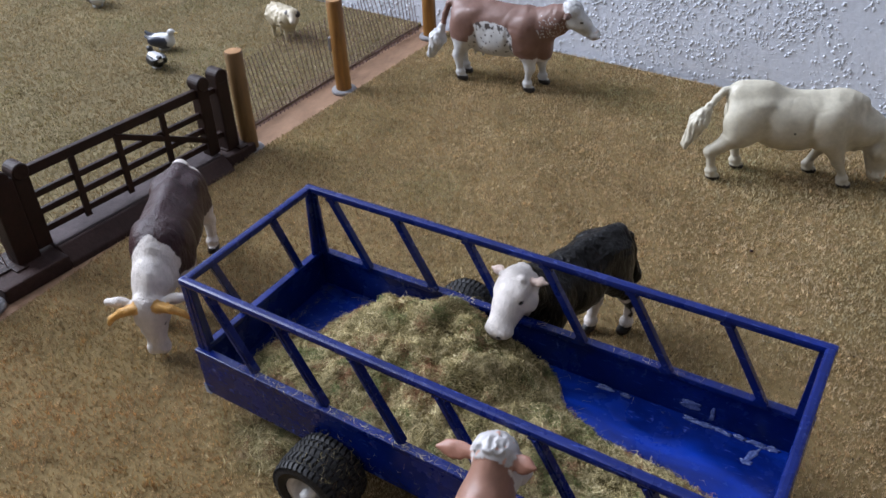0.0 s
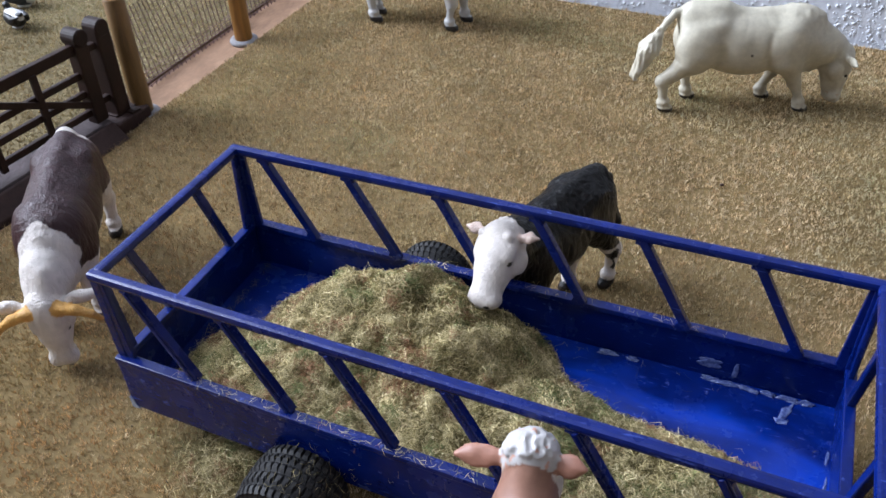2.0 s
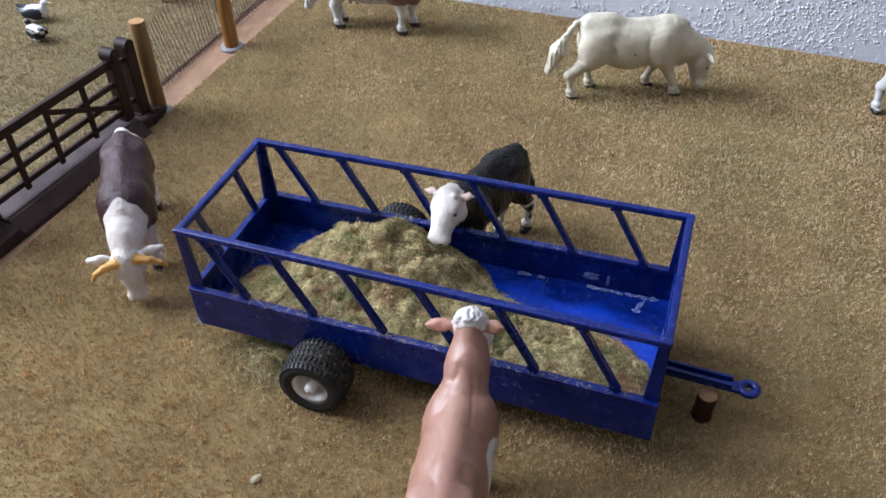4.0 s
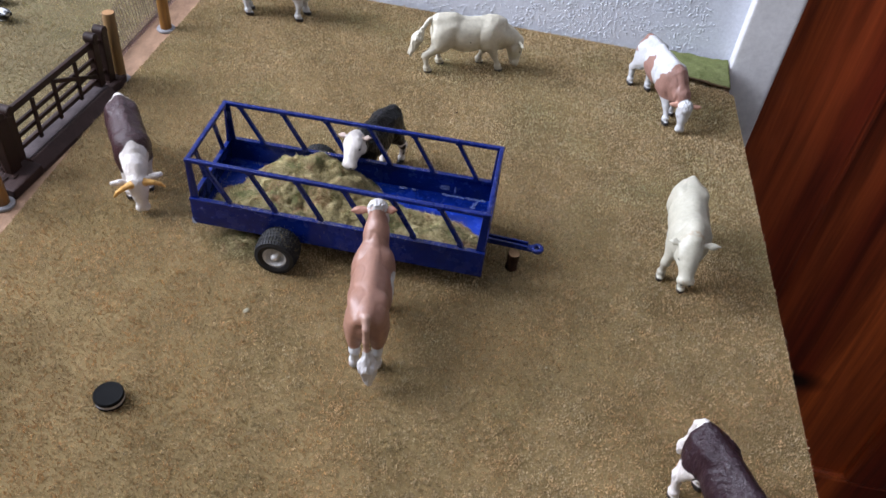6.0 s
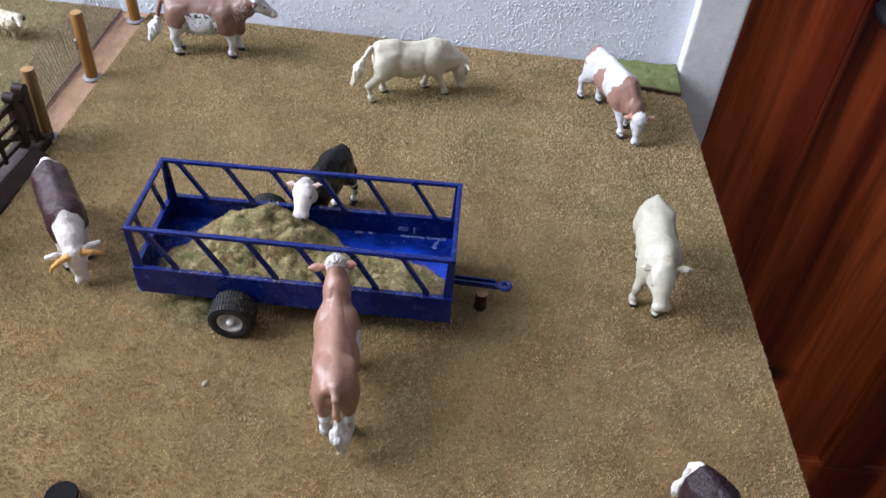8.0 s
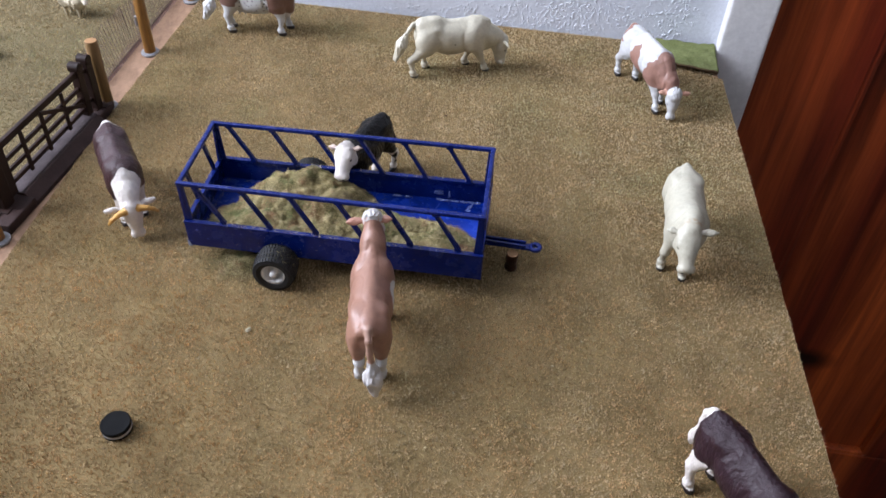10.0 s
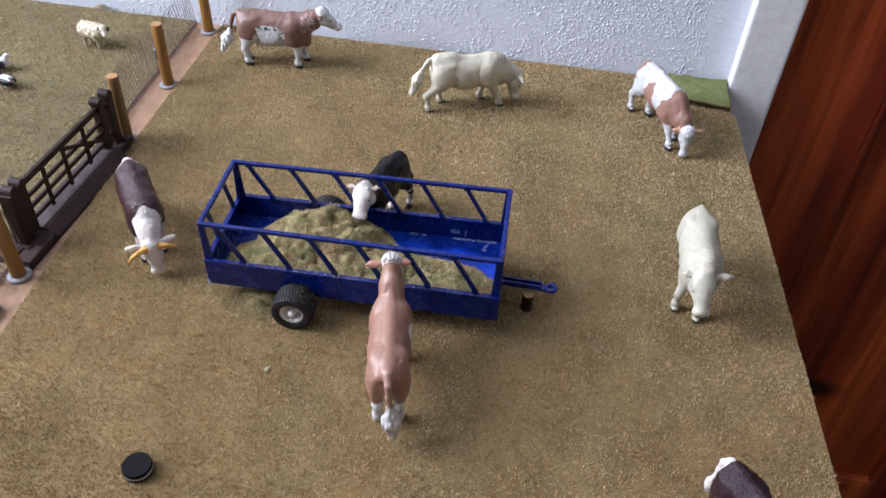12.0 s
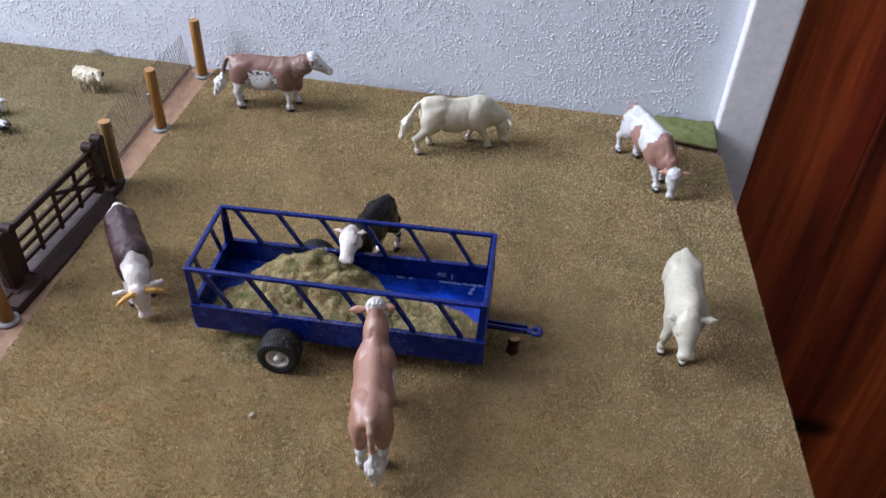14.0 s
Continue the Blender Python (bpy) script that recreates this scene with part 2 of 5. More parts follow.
def beam(a, b, w, h, bevel=0.0, bm=None, side=(0, 1, 0)):
    """A bar of w by h from a to b; w lies along side."""
    bm = bm or bmesh.new()
    a, b = Vector(a), Vector(b)
    x = (b - a).normalized()
    y = (Vector(side) - x * x.dot(Vector(side))).normalized()
    z = x.cross(y)
    m = Matrix((x, y, z)).transposed().to_4x4()
    m = Matrix.Translation((a + b) / 2) @ m @ Matrix.Diagonal(((b - a).length, w, h, 1))
    made = bmesh.ops.create_cube(bm, size=1, matrix=m)
    if bevel:
        edges = list({e for v in made["verts"] for e in v.link_edges})
        bmesh.ops.bevel(bm, geom=edges, offset=bevel, segments=2, affect="EDGES", profile=0.6)
    return bm


def lathe(profile, n=40, axis="z", bm=None):
    """Turn (radius, height) pairs about an axis; a radius of 0 closes the end."""
    bm = bm or bmesh.new()
    rings = []
    for r, h in profile:
        ring = []
        for i in range(1 if r == 0 else n):
            a = 2 * math.pi * i / n
            p = (r * math.cos(a), r * math.sin(a), h)
            ring.append(bm.verts.new(p if axis == "z" else (p[0], -p[2], p[1])))
        rings.append(ring)
    for ra, rb in zip(rings, rings[1:]):
        for i in range(n):
            j = (i + 1) % n
            q = [ra[i % len(ra)], ra[j % len(ra)], rb[j % len(rb)], rb[i % len(rb)]]
            q = list(dict.fromkeys(q))
            if len(q) > 2:
                bm.faces.new(q)
    bmesh.ops.recalc_face_normals(bm, faces=bm.faces)
    return bm


def raw_mesh(name, verts, faces, material, colours=None, smooth=False):
    """A mesh from arrays: verts (n, 3), faces (m, k) with k corners each."""
    me = bpy.data.meshes.new(name)
    verts, faces = np.asarray(verts, np.float32), np.asarray(faces, np.int32)
    n, k = faces.shape
    me.vertices.add(len(verts))
    me.vertices.foreach_set("co", verts.ravel())
    me.loops.add(n * k)
    me.loops.foreach_set("vertex_index", faces.ravel())
    me.polygons.add(n)
    me.polygons.foreach_set("loop_start", np.arange(0, n * k, k, dtype=np.int32))
    if smooth:
        me.polygons.foreach_set("use_smooth", np.ones(n, bool))
    me.update(calc_edges=True)
    if colours is not None:
        at = me.color_attributes.new("paint", "FLOAT_COLOR", "POINT")
        at.data.foreach_set("color", np.c_[colours, np.ones(len(colours))].astype(np.float32).ravel())
    me.materials.append(material)
    return new(name, me)


RNG = np.random.default_rng(7)


def field(x, y, cell, seed):
    """Smooth value noise in the plane, 0 to 1."""
    g = np.random.default_rng(seed).random((97, 97))
    u, v = np.asarray(x) / cell + 1000.3, np.asarray(y) / cell + 1000.7
    i, j = np.floor(u).astype(int), np.floor(v).astype(int)
    a, b = u - i, v - j
    a, b = a * a * (3 - 2 * a), b * b * (3 - 2 * b)
    i0, i1, j0, j1 = i % 97, (i + 1) % 97, j % 97, (j + 1) % 97
    return g[i0, j0] * (1 - a) * (1 - b) + g[i1, j0] * a * (1 - b) + g[i0, j1] * (1 - a) * b + g[i1, j1] * a * b


# ---- rounded figures from blended masses ----
def ball(group, c, r, k=3.0, turn=None):
    return dict(kind="ball", g=group, c=np.array(c, float), r=np.array(r, float), k=k, turn=turn)


def limb(group, a, b, ra, rb, k=3.0, flat=1.0):
    """A tapering rounded limb; flat under 1 narrows it sideways."""
    return dict(kind="limb", g=group, a=np.array(a, float), b=np.array(b, float), ra=ra, rb=rb, k=k, flat=flat)


def mass_distance(pr, p):
    if pr["kind"] == "ball":
        q = p - pr["c"]
        if pr["turn"] is not None:
            q = q @ pr["turn"]
        k0 = np.sqrt(((q / pr["r"]) ** 2).sum(-1)) + 1e-6
        k1 = np.sqrt(((q / pr["r"] ** 2) ** 2).sum(-1)) + 1e-6
        return k0 * (k0 - 1) / k1
    s = np.array([1, 1 / pr["flat"], 1])
    q, a, b = p * s, pr["a"] * s, pr["b"] * s
    ab = b - a
    t = np.clip(((q - a) @ ab) / (ab @ ab), 0, 1)
    d = np.sqrt(((q - a - t[..., None] * ab) ** 2).sum(-1))
    return d - (pr["ra"] + t * (pr["rb"] - pr["ra"]))


def mass_bounds(pr):
    if pr["kind"] == "ball":
        r = max(pr["r"])
        return pr["c"] - r, pr["c"] + r
    r = max(pr["ra"], pr["rb"])
    return np.minimum(pr["a"], pr["b"]) - r, np.maximum(pr["a"], pr["b"]) + r


def skin(prims, step):
    """Blend the masses and wrap them in one even skin. Returns points (mm), quads and each point's nearest group."""
    lo = np.min([mass_bounds(p)[0] for p in prims], 0) - 4 * step
    hi = np.max([mass_bounds(p)[1] for p in prims], 0) + 4 * step
    lo[2] = -2.5 * step
    n = np.ceil((hi - lo) / step).astype(int) + 1
    axes = [lo[i] + step * np.arange(n[i]) for i in range(3)]
    d = np.full(n, 9.0)
    for pr in prims:
        a, b = mass_bounds(pr)
        i0 = np.clip(np.floor((a - 7 - lo) / step).astype(int), 0, n)
        i1 = np.clip(np.ceil((b + 7 - lo) / step).astype(int) + 1, 0, n)
        sl = tuple(slice(u, v) for u, v in zip(i0, i1))
        g = np.stack(np.meshgrid(*[ax[s] for ax, s in zip(axes, sl)], indexing="ij"), -1)
        e, old, k = mass_distance(pr, g), d[sl], pr["k"]
        h = np.clip(0.5 + 0.5 * (old - e) / k, 0, 1)
        d[sl] = old + (e - old) * h - k * h * (1 - h)
    d = np.maximum(d, (0.0 - axes[2])[None, None, :])
    inside = d < 0
    c = np.array(n) - 1
    total, count = np.zeros((*c, 3)), np.zeros(c)
    corner = [(i, j, k) for i in (0, 1) for j in (0, 1) for k in (0, 1)]
    for u in corner:
        for ax in range(3):
            if u[ax]:
                continue
            w = list(u)
            w[ax] = 1
            su = tuple(slice(o, o + m) for o, m in zip(u, c))
            sw = tuple(slice(o, o + m) for o, m in zip(w, c))
            da, db = d[su], d[sw]
            cross = (da < 0) != (db < 0)
            t = np.where(cross, da / np.where(cross, da - db, 1), 0)
            off = np.zeros((*c, 3)) + np.array(u)
            off[..., ax] += t
            total += off * cross[..., None]
            count += cross
    active = count > 0
    index = np.full(c, -1)
    index[active] = np.arange(active.sum())
    cells = np.argwhere(active)
    pts = lo + step * (cells + total[active] / count[active][:, None])
    quads = []
    for ax in range(3):
        a1, a2 = (ax + 1) % 3, (ax + 2) % 3
        s0, s1 = [slice(1, -1)] * 3, [slice(1, -1)] * 3
        s0[ax], s1[ax] = slice(0, -1), slice(1, None)
        ia, ib = inside[tuple(s0)], inside[tuple(s1)]
        at = np.argwhere(ia != ib)
        first = ia[tuple(at.T)]
        at = at + 1
        at[:, ax] -= 1
        four = []
        for o1, o2 in ((0, 0), (-1, 0), (-1, -1), (0, -1)):
            w = at.copy()
            w[:, a1] += o1
            w[:, a2] += o2
            four.append(index[tuple(w.T)])
        q = np.stack(four, 1)
        q[~first] = q[~first][:, ::-1]
        quads.append(q)
    quads = np.concatenate(quads)
    names = sorted({p["g"] for p in prims})
    dist = np.stack([np.min([mass_distance(p, pts) for p in prims if p["g"] == g], 0) for g in names])
    group = np.array(names)[dist.argmin(0)]
    return pts, quads[(quads >= 0).all(1)], group


def grain3(pts, scale, seed):
    o = Vector((seed * 3.7, seed * 1.3, seed * 7.1))
    return np.array([noise.noise(Vector(p) * scale + o) for p in pts])


def lumps(p, seed):
    """Smooth value noise in space, -1 to 1."""
    g = np.random.default_rng(seed).uniform(-1, 1, (32, 32, 32))
    i = np.floor(p).astype(int)
    f = p - i
    f = f * f * (3 - 2 * f)
    out = 0
    for a in (0, 1):
        for b in (0, 1):
            for c in (0, 1):
                w = (f[:, 0] if a else 1 - f[:, 0]) * (f[:, 1] if b else 1 - f[:, 1]) * (f[:, 2] if c else 1 - f[:, 2])
                out = out + w * g[(i[:, 0] + a) % 32, (i[:, 1] + b) % 32, (i[:, 2] + c) % 32]
    return out


def carve(pts, quads, groups, hair, seed, fold=0.25):
    """Muscle folds all over, and wavy locks of hair on the trunk where hair is over 0."""
    a, b, c, d = (pts[quads[:, i]] for i in range(4))
    fn = np.cross(c - a, d - b)
    nrm = np.zeros_like(pts)
    for i in range(4):
        np.add.at(nrm, quads[:, i], fn)
    nrm /= np.linalg.norm(nrm, axis=1, keepdims=True) + 1e-9
    trunk = np.isin(groups, ("body", "neck"))
    limbs = np.isin(groups, ("leg", "head", "poll"))
    h = 0.5 * lumps(pts * (0.13, 0.16, 0.10), seed) - fold * np.exp(-(lumps(pts * (0.10, 0.12, 0.055), seed + 1) / 0.16) ** 2)
    h = h * trunk + limbs * 0.22 * lumps(pts * 0.22, seed + 2)
    # grooves behind the shoulder and before the thigh, wrinkles down the neck
    x, y, z = pts.T
    side = trunk * np.clip((np.abs(y) - 5.0) / 4.0, 0, 1)
    h = h - 0.75 * side * np.clip((50 - z) / 8, 0, 1) * np.exp(-((x - 7.5 - 0.010 * (z - 40) ** 2) / 1.7) ** 2)
    h = h - 0.70 * side * np.clip((47 - z) / 8, 0, 1) * np.exp(-((x + 15.5 + 0.018 * (z - 34) ** 2) / 1.8) ** 2)
    h = h + 0.32 * (groups == "neck") * lumps(pts * (0.42, 0.2, 0.16), seed + 9)
    h = h + (groups == "tuft") * 0.9 * lumps(pts * (0.75, 0.75, 0.22), seed + 8)
    if hair:
        q = pts + 3.2 * np.stack([lumps(pts * 0.11, seed + 3), lumps(pts * 0.11, seed + 4), lumps(pts * 0.11, seed + 5)], 1)
        lock = 1 - np.abs(lumps(q * (0.62, 0.55, 0.12), seed + 6)) * 2.2
        h = h + hair * (trunk | (groups == "leg") & (pts[:, 2] > 16)) * lock
    return pts + nrm * h[:, None]


def figure(name, prims, paint, m, label, category, group="", step=0.8, material=None, hair=None, fold=0.25):
    """One painted toy figure as one mesh. paint(points in mm, groups) gives the colours."""
    pts, quads, groups = skin(prims, step)
    col = paint(pts, groups)
    if hair is not None:
        pts = carve(pts, quads, groups, hair, len(quads) % 97, fold)
    ob = raw_mesh(name, pts / 1000, quads, material or MAT_FIGURE, col, True)
    ob.matrix_world = m
    return tagged(ob, label, category, group)


def head_masses(poll, way, ears=True, horns=0.0, side_tilt=0.0, curls=False, ear_len=1.0, size=1.0, ear_up=False, bud=False, broad=1.0, ear_fat=1.0):
    """The masses of a cow's head at poll, its muzzle towards way."""
    f = Vector(way).normalized()
    s = Vector((0, 0, 1)).cross(f)
    s = (s if s.length > 0.2 else Vector((0, 1, 0))).normalized()
    s = (Matrix.Rotation(radians(side_tilt), 3, f) @ s).normalized()
    u = f.cross(s)
    R = np.array([f, s, u]).T

    def at(a, b, c):
        return np.array(poll) + R @ (size * np.array((a, b * broad, c * (0.5 + 0.5 * broad)), float))

    z = size * np.array((1, broad, 0.5 + 0.5 * broad))
    w = size * (0.35 + 0.65 * broad)
    out = [limb("head", at(0, 0, 0), at(9, 0, -0.6), 6.0 * w, 5.2 * w, 3), limb("head", at(8, 0, -0.6), at(18.5, 0, -2), (4.4 + 1.6 * (broad - 1)) * w, (3.4 + 2.2 * (broad - 1)) * w, 2.5),
           ball("muzzle", at(20.0, 0, -2.2), np.array((3.2, 4.6, 3.5)) * z, 1.6, R), ball("head", at(2.5, 0, 2.2), np.array((6.2, 5.9, 3.6)) * z, 2.5, R),
           limb("head", at(3, 0, -4.8), at(15, 0, -5.0), 3.9 * w, 2.3 * w, 2), ball("muzzle", at(19.0, 0, -4.9), np.array((2.8, 3.4, 1.6)) * z, 0.9, R),
           ball("poll", at(-2.2, 0, 4.2 if curls else 2.8), np.array((3.6, 3.8, 3.2)) * z, 2.5, R)]
    for q in (-1, 1):
        out.append(ball("muzzle", at(21.6, 2.1 * q, -1.6), np.array((1.5, 2.0, 1.9)) * z, 1.4, R))
        out.append(ball("head", at(4.5, 4.4 * q, -3.2), np.array((4.6, 2.2, 3.4)) * z, 2.0, R))
    ears_at = ear_len if isinstance(ear_len, tuple) else (ear_len, ear_len)
    for q, ear_len in zip((-1, 1), ears_at):
        out.append(ball("head", at(5.5, 3.9 * q, 2.2), np.array((2.8, 1.7, 1.7)) * z, 1.5, R))
        out.append(ball("eye", at(7.8, 5.2 * q, 1.6), np.array((0.95, 0.75, 0.6)) * min(size, 1.05) * 0.74, 0.2, R))
        out.append(ball("nostril", at(23.3, 2.0 * q, -1.2), np.array((0.7, 0.7, 0.55)) * z, 0.2, R))
        if bud:
            out.append(ball("poll", at(-0.2, 3.6 * q, 4.6), np.array((1.7, 1.5, 1.7)) * z, 0.8, R))
        if ears:
            e = (1.0, 4.2 * ear_len, 2.9) if ear_up else (2.5, 4.2 * ear_len, 1.05)
            out.append(limb("ear", at(-1.5, 4.5 * q, 1.5), at(-2.3, (5.5 + 2 * ear_len) * q, 1.8), 1.4 * size, 1.3 * size, 1.2))
            out.append(ball("ear", at(-2.8, (5.5 + 4.7 * ear_len) * q, 1.6), np.array(e) * size * (1, 1, ear_fat), 1.2, R))
            out.append(limb("ear", at(-2.8, (6 + 5.5 * ear_len) * q, 1.6), at(-3.2, (6.5 + 8.3 * ear_len) * q, 1.2), 1.2 * size * ear_fat, 0.6 * size * ear_fat ** 2, 1.2))
        if horns:
            pts = [at(-0.5, 4 * q, 4), at(0.5, 9 * q, 5.0), at(3, 13 * q, 4.4), at(6.2, 15 * q, 2.6)]
            for i in range(3):
                out.append(limb("horn", pts[i], pts[i + 1], horns * (1 - 0.2 * i), horns * (0.8 - 0.2 * i), 0.8))
    if curls:
        g = np.random.default_rng(3)
        out.append(ball("poll", at(-1.5, 0, 3.2), np.array((6.6, 6.4, 5.5)) * z, 1.0, R))
        for _ in range(230):
            a, b = g.uniform(0, 2 * np.pi), np.arccos(g.uniform(-0.1, 1))
            a, b, c = -1.5 + 6.5 * np.sin(b) * np.cos(a), 6.3 * np.sin(b) * np.sin(a), 3.2 + 5.5 * np.cos(b)
            out.append(ball("poll", at(a, b, c), np.array((1.35, 0.62, 0.8)) * z, 0.15, R))
    return out


def cow_masses(poll, way, hooves, tail, bull=False, horns=0.0, curls=False, udder=False, side_tilt=0.0, ear_len=1.0, fat=1.0, head=1.0, ridge=1.0, slim=1.0, tuft=1.0, ear_up=False, thigh=1.0, hump=6.5, bud=False, broad=1.0, ear_fat=1.0, croup=0.0, belly=0.0):
    """hooves: x, y of hind right, hind left, fore right, fore left in mm; tail: a line of points from its root."""
    w = 14.6 * fat
    P = [limb("body", (-21, 0, 40.5), (16, 0, 39), 14.6, 15.6, 4, w / 15),
         ball("body", (-3, 0, 35 - belly), (18 + belly, w * 0.98, 12.5), 5), ball("body", (-28, 0, 43), (9.5, 12.2 * fat, 11.5), 4),
         limb("body", (-34, 0, 50.5 + 2 * ridge), (-10, 0, 50.6 + 3 * ridge), 2.6, 2.2, 5), ball("body", (-34.5, 0, 49), (3.5, 4.5, 4.5), 3),
         limb("body", (-10, 0, 50 + 3 * ridge), (16, 0, 50.5 + 3 * ridge), 2.2, 3.0, 5), ball("body", (26, 0, 35), (9, 9.2 * fat, 13), 5),
         ball("body", (29, 0, 27), (6, 5, 7), 4)]
    for q in (-1, 1):
        P += [ball("body", (-20, 8.4 * q * fat, 49.6), (5.0, 3.6, 3.0), 4.5), ball("body", (18, 9.2 * q * fat, 38), (8.5, 5.6 * fat, 14), 4),
              ball("body", (-34, 5.5 * q, 47), (3, 2.6, 3), 2.5)]
    mid = np.array((24.0, 0, 44)) * 0.45 + np.array(poll) * 0.55
    P += [limb("neck", (22, 0, 43), mid, 12.4 * slim, 9.6 * slim, 5, 0.86), limb("neck", mid, np.array(poll) - 2 * np.array(Vector(way).normalized()), 9.4 * slim, 6.4 * head * slim, 4, 0.88)]
    if bull:
        P += [ball("neck", (24, 0, 45.5 + hump), (13, 7, 6.5), 5), limb("neck", (27, 0, 30), np.array(poll) * 0.7 + np.array((9, 0, 6)), 6, 3.6, 4, 0.6)]
    if croup:
        P += [limb("body", (-31, 0, 48 + croup), (-18, 0, 49.5 + croup), 6.5, 6.0, 6), limb("neck", (24, 0, 50), np.array(poll) * (0.93, 1, 1) + np.array((0, 0, 7.5)), 6.4, 4.4, 5, 0.8),
              ball("body", (-27.5, 0, 26.5), (3.6, 3.4, 5.0), 1.5), limb("neck", (30, 0, 25), (36, 0, 24), 3.4, 2.4, 4, 0.5)]
    for i, (hx, hy) in enumerate(hooves):
        q = -1 if i % 2 == 0 else 1
        if i < 2:
            hip, hock = (-25 + 0.1 * (hx + 27), 8.3 * q * fat, 33), (hx - 3.2, hy * 0.98, 17.5)
            P += [ball("body", (-26.5 + 0.12 * (hx + 27), 8.2 * q * fat, 36), (9.5 * thigh, 6.2 * fat * thigh, 13.5), 4), limb("leg", hip, hock, 6.8, 3.6, 4, 0.85),
                  limb("leg", hock, (hx - 1.4, hy, 7), 3.1, 2.3, 1.5), ball("leg", (hx - 1.0, hy, 5.8), (3.5, 3.4, 2.7), 1.0), ball("leg", (hx - 3.4, hy, 5.0), (1.3, 2.0, 1.4), 0.8), ball("leg", (hx - 4.2, hy * 0.98, 18), (2.4, 2.4, 3.2), 2)]
        else:
            knee = (hx * 0.45 + 12.5, hy * 0.98, 16.5)
            P += [limb("leg", (20, 8.6 * q * fat, 31), knee, 6.0, 3.5, 4, 0.9), ball("leg", knee, (3.4, 3.4, 3.6), 1.5), limb("leg", knee, (hx - 1.2, hy, 7), 2.8, 2.2, 1.5),
                  ball("leg", (hx - 1.0, hy, 5.8), (3.5, 3.4, 2.7), 1.0), ball("leg", (hx - 3.4, hy, 5.0), (1.3, 2.0, 1.4), 0.8), ball("body", (14.5, 8.8 * q * fat, 30), (4.5, 4.0, 5.5), 2.2)]
        P += [limb("hoof", (hx - 0.8, hy, 2.6), (hx + 1.8, hy, 1.2), 3.2, 2.9, 0.8)]
    for i in range(len(tail) - 1):
        last = i >= len(tail) - 3
        r = (1.9 - 0.12 * i) * (1.15 if tuft > 1.2 else 1)
        P.append(limb("tuft" if last else "tail", tail[i], tail[i + 1], 2.2 if last and i == len(tail) - 3 else (3.3 * tuft if last else r), 3.3 * tuft if i == len(tail) - 3 else (1.5 * tuft if last else r - 0.1), 1.2))
    if udder:
        P += [ball("udder", (-17, 0, 25), (7, 6, 5.5), 3)] + [limb("udder", (-17 + a, b, 22), (-17 + a, b, 18.6), 1.2, 0.9, 0.8) for a in (-3, 3) for b in (-3, 3)]
    return P + head_masses(poll, way, True, horns, side_tilt, curls, ear_len, head, ear_up, bud, broad, ear_fat)


# ---- the room ----
def slab(name, x0, y0, z0, x1, y1, z1, material, label, category, bevel=0.0, m=ROOM):
    ob = part(name, box(x0, y0, z0, x1, y1, z1, bevel), material, None, label)
    ob.matrix_world = m
    return tagged(ob, "", category, "", "structure")


DOOR_X0, DOOR_X1, DOOR_TOP = 0.346, 1.106, 1.12
slab("wall_north", WEST - 0.1, 0, FLOOR_Z, DOOR_X0 - 0.012, 0.12, CEIL_Z, MAT_WALL, "white woodchip papered wall behind the model farm", "wall")
slab("wall_north_over_door", DOOR_X0 - 0.012, 0, DOOR_TOP + 0.03, DOOR_X1 + 0.03, 0.12, CEIL_Z, MAT_WALL, "white papered wall over the wooden door", "wall")
slab("wall_north_beyond_door", DOOR_X1 + 0.03, 0, FLOOR_Z, EAST + 0.1, 0.12, CEIL_Z, MAT_WALL, "white papered wall beside the wooden door", "wall")
slab("wall_east", EAST, SOUTH, FLOOR_Z, EAST + 0.1, 0, CEIL_Z, MAT_FAR_WALL, "plain beige painted side wall", "wall")
slab("wall_south", WEST - 0.1, SOUTH - 0.1, FLOOR_Z, EAST + 0.1, SOUTH, CEIL_Z, MAT_FAR_WALL, "plain beige painted rear wall", "wall")
slab("floor", WEST - 0.1, SOUTH - 0.1, FLOOR_Z - 0.05, EAST + 0.1, 0.12, FLOOR_Z, MAT_FLOOR, "plain brown carpeted room floor", "floor")
slab("ceiling", WEST - 0.1, SOUTH - 0.1, CEIL_Z, EAST + 0.1, 0.12, CEIL_Z + 0.05, MAT_WHITE_PLASTIC, "plain white room ceiling", "ceiling")
y0, y1, z0, z1 = WIN_Y - WIN_W / 2, WIN_Y + WIN_W / 2, WIN_Z - WIN_H / 2, WIN_Z + WIN_H / 2
bm = box(WEST - 0.1, SOUTH, FLOOR_Z, WEST, y0, CEIL_Z)
box(WEST - 0.1, y1, FLOOR_Z, WEST, 0, CEIL_Z, 0, bm)
box(WEST - 0.1, y0, FLOOR_Z, WEST, y1, z0, 0, bm)
box(WEST - 0.1, y0, z1, WEST, y1, CEIL_Z, 0, bm)
ob = part("wall_west", bm, MAT_FAR_WALL, None, "plain beige side wall with a window opening")
ob.matrix_world = ROOM
tagged(ob, "", "wall", "", "structure")

# the architrave: a flat board with a rounded outer edge
bm = box(0.299, -0.015, FLOOR_Z, 0.343, 0.0, DOOR_TOP + 0.03, 0.0035, None, 3)
ob = part("trim", bm, MAT_TRIM, None, "white gloss painted door architrave against the papered wall")
ob.matrix_world = ROOM
tagged(ob, "", "architrave", "", "structure")
slab("door_jamb", DOOR_X0 - 0.012, 0.0, FLOOR_Z, DOOR_X0 - 0.003, 0.11, DOOR_TOP + 0.03, MAT_TRIM, "white painted lining of the doorway", "door frame")

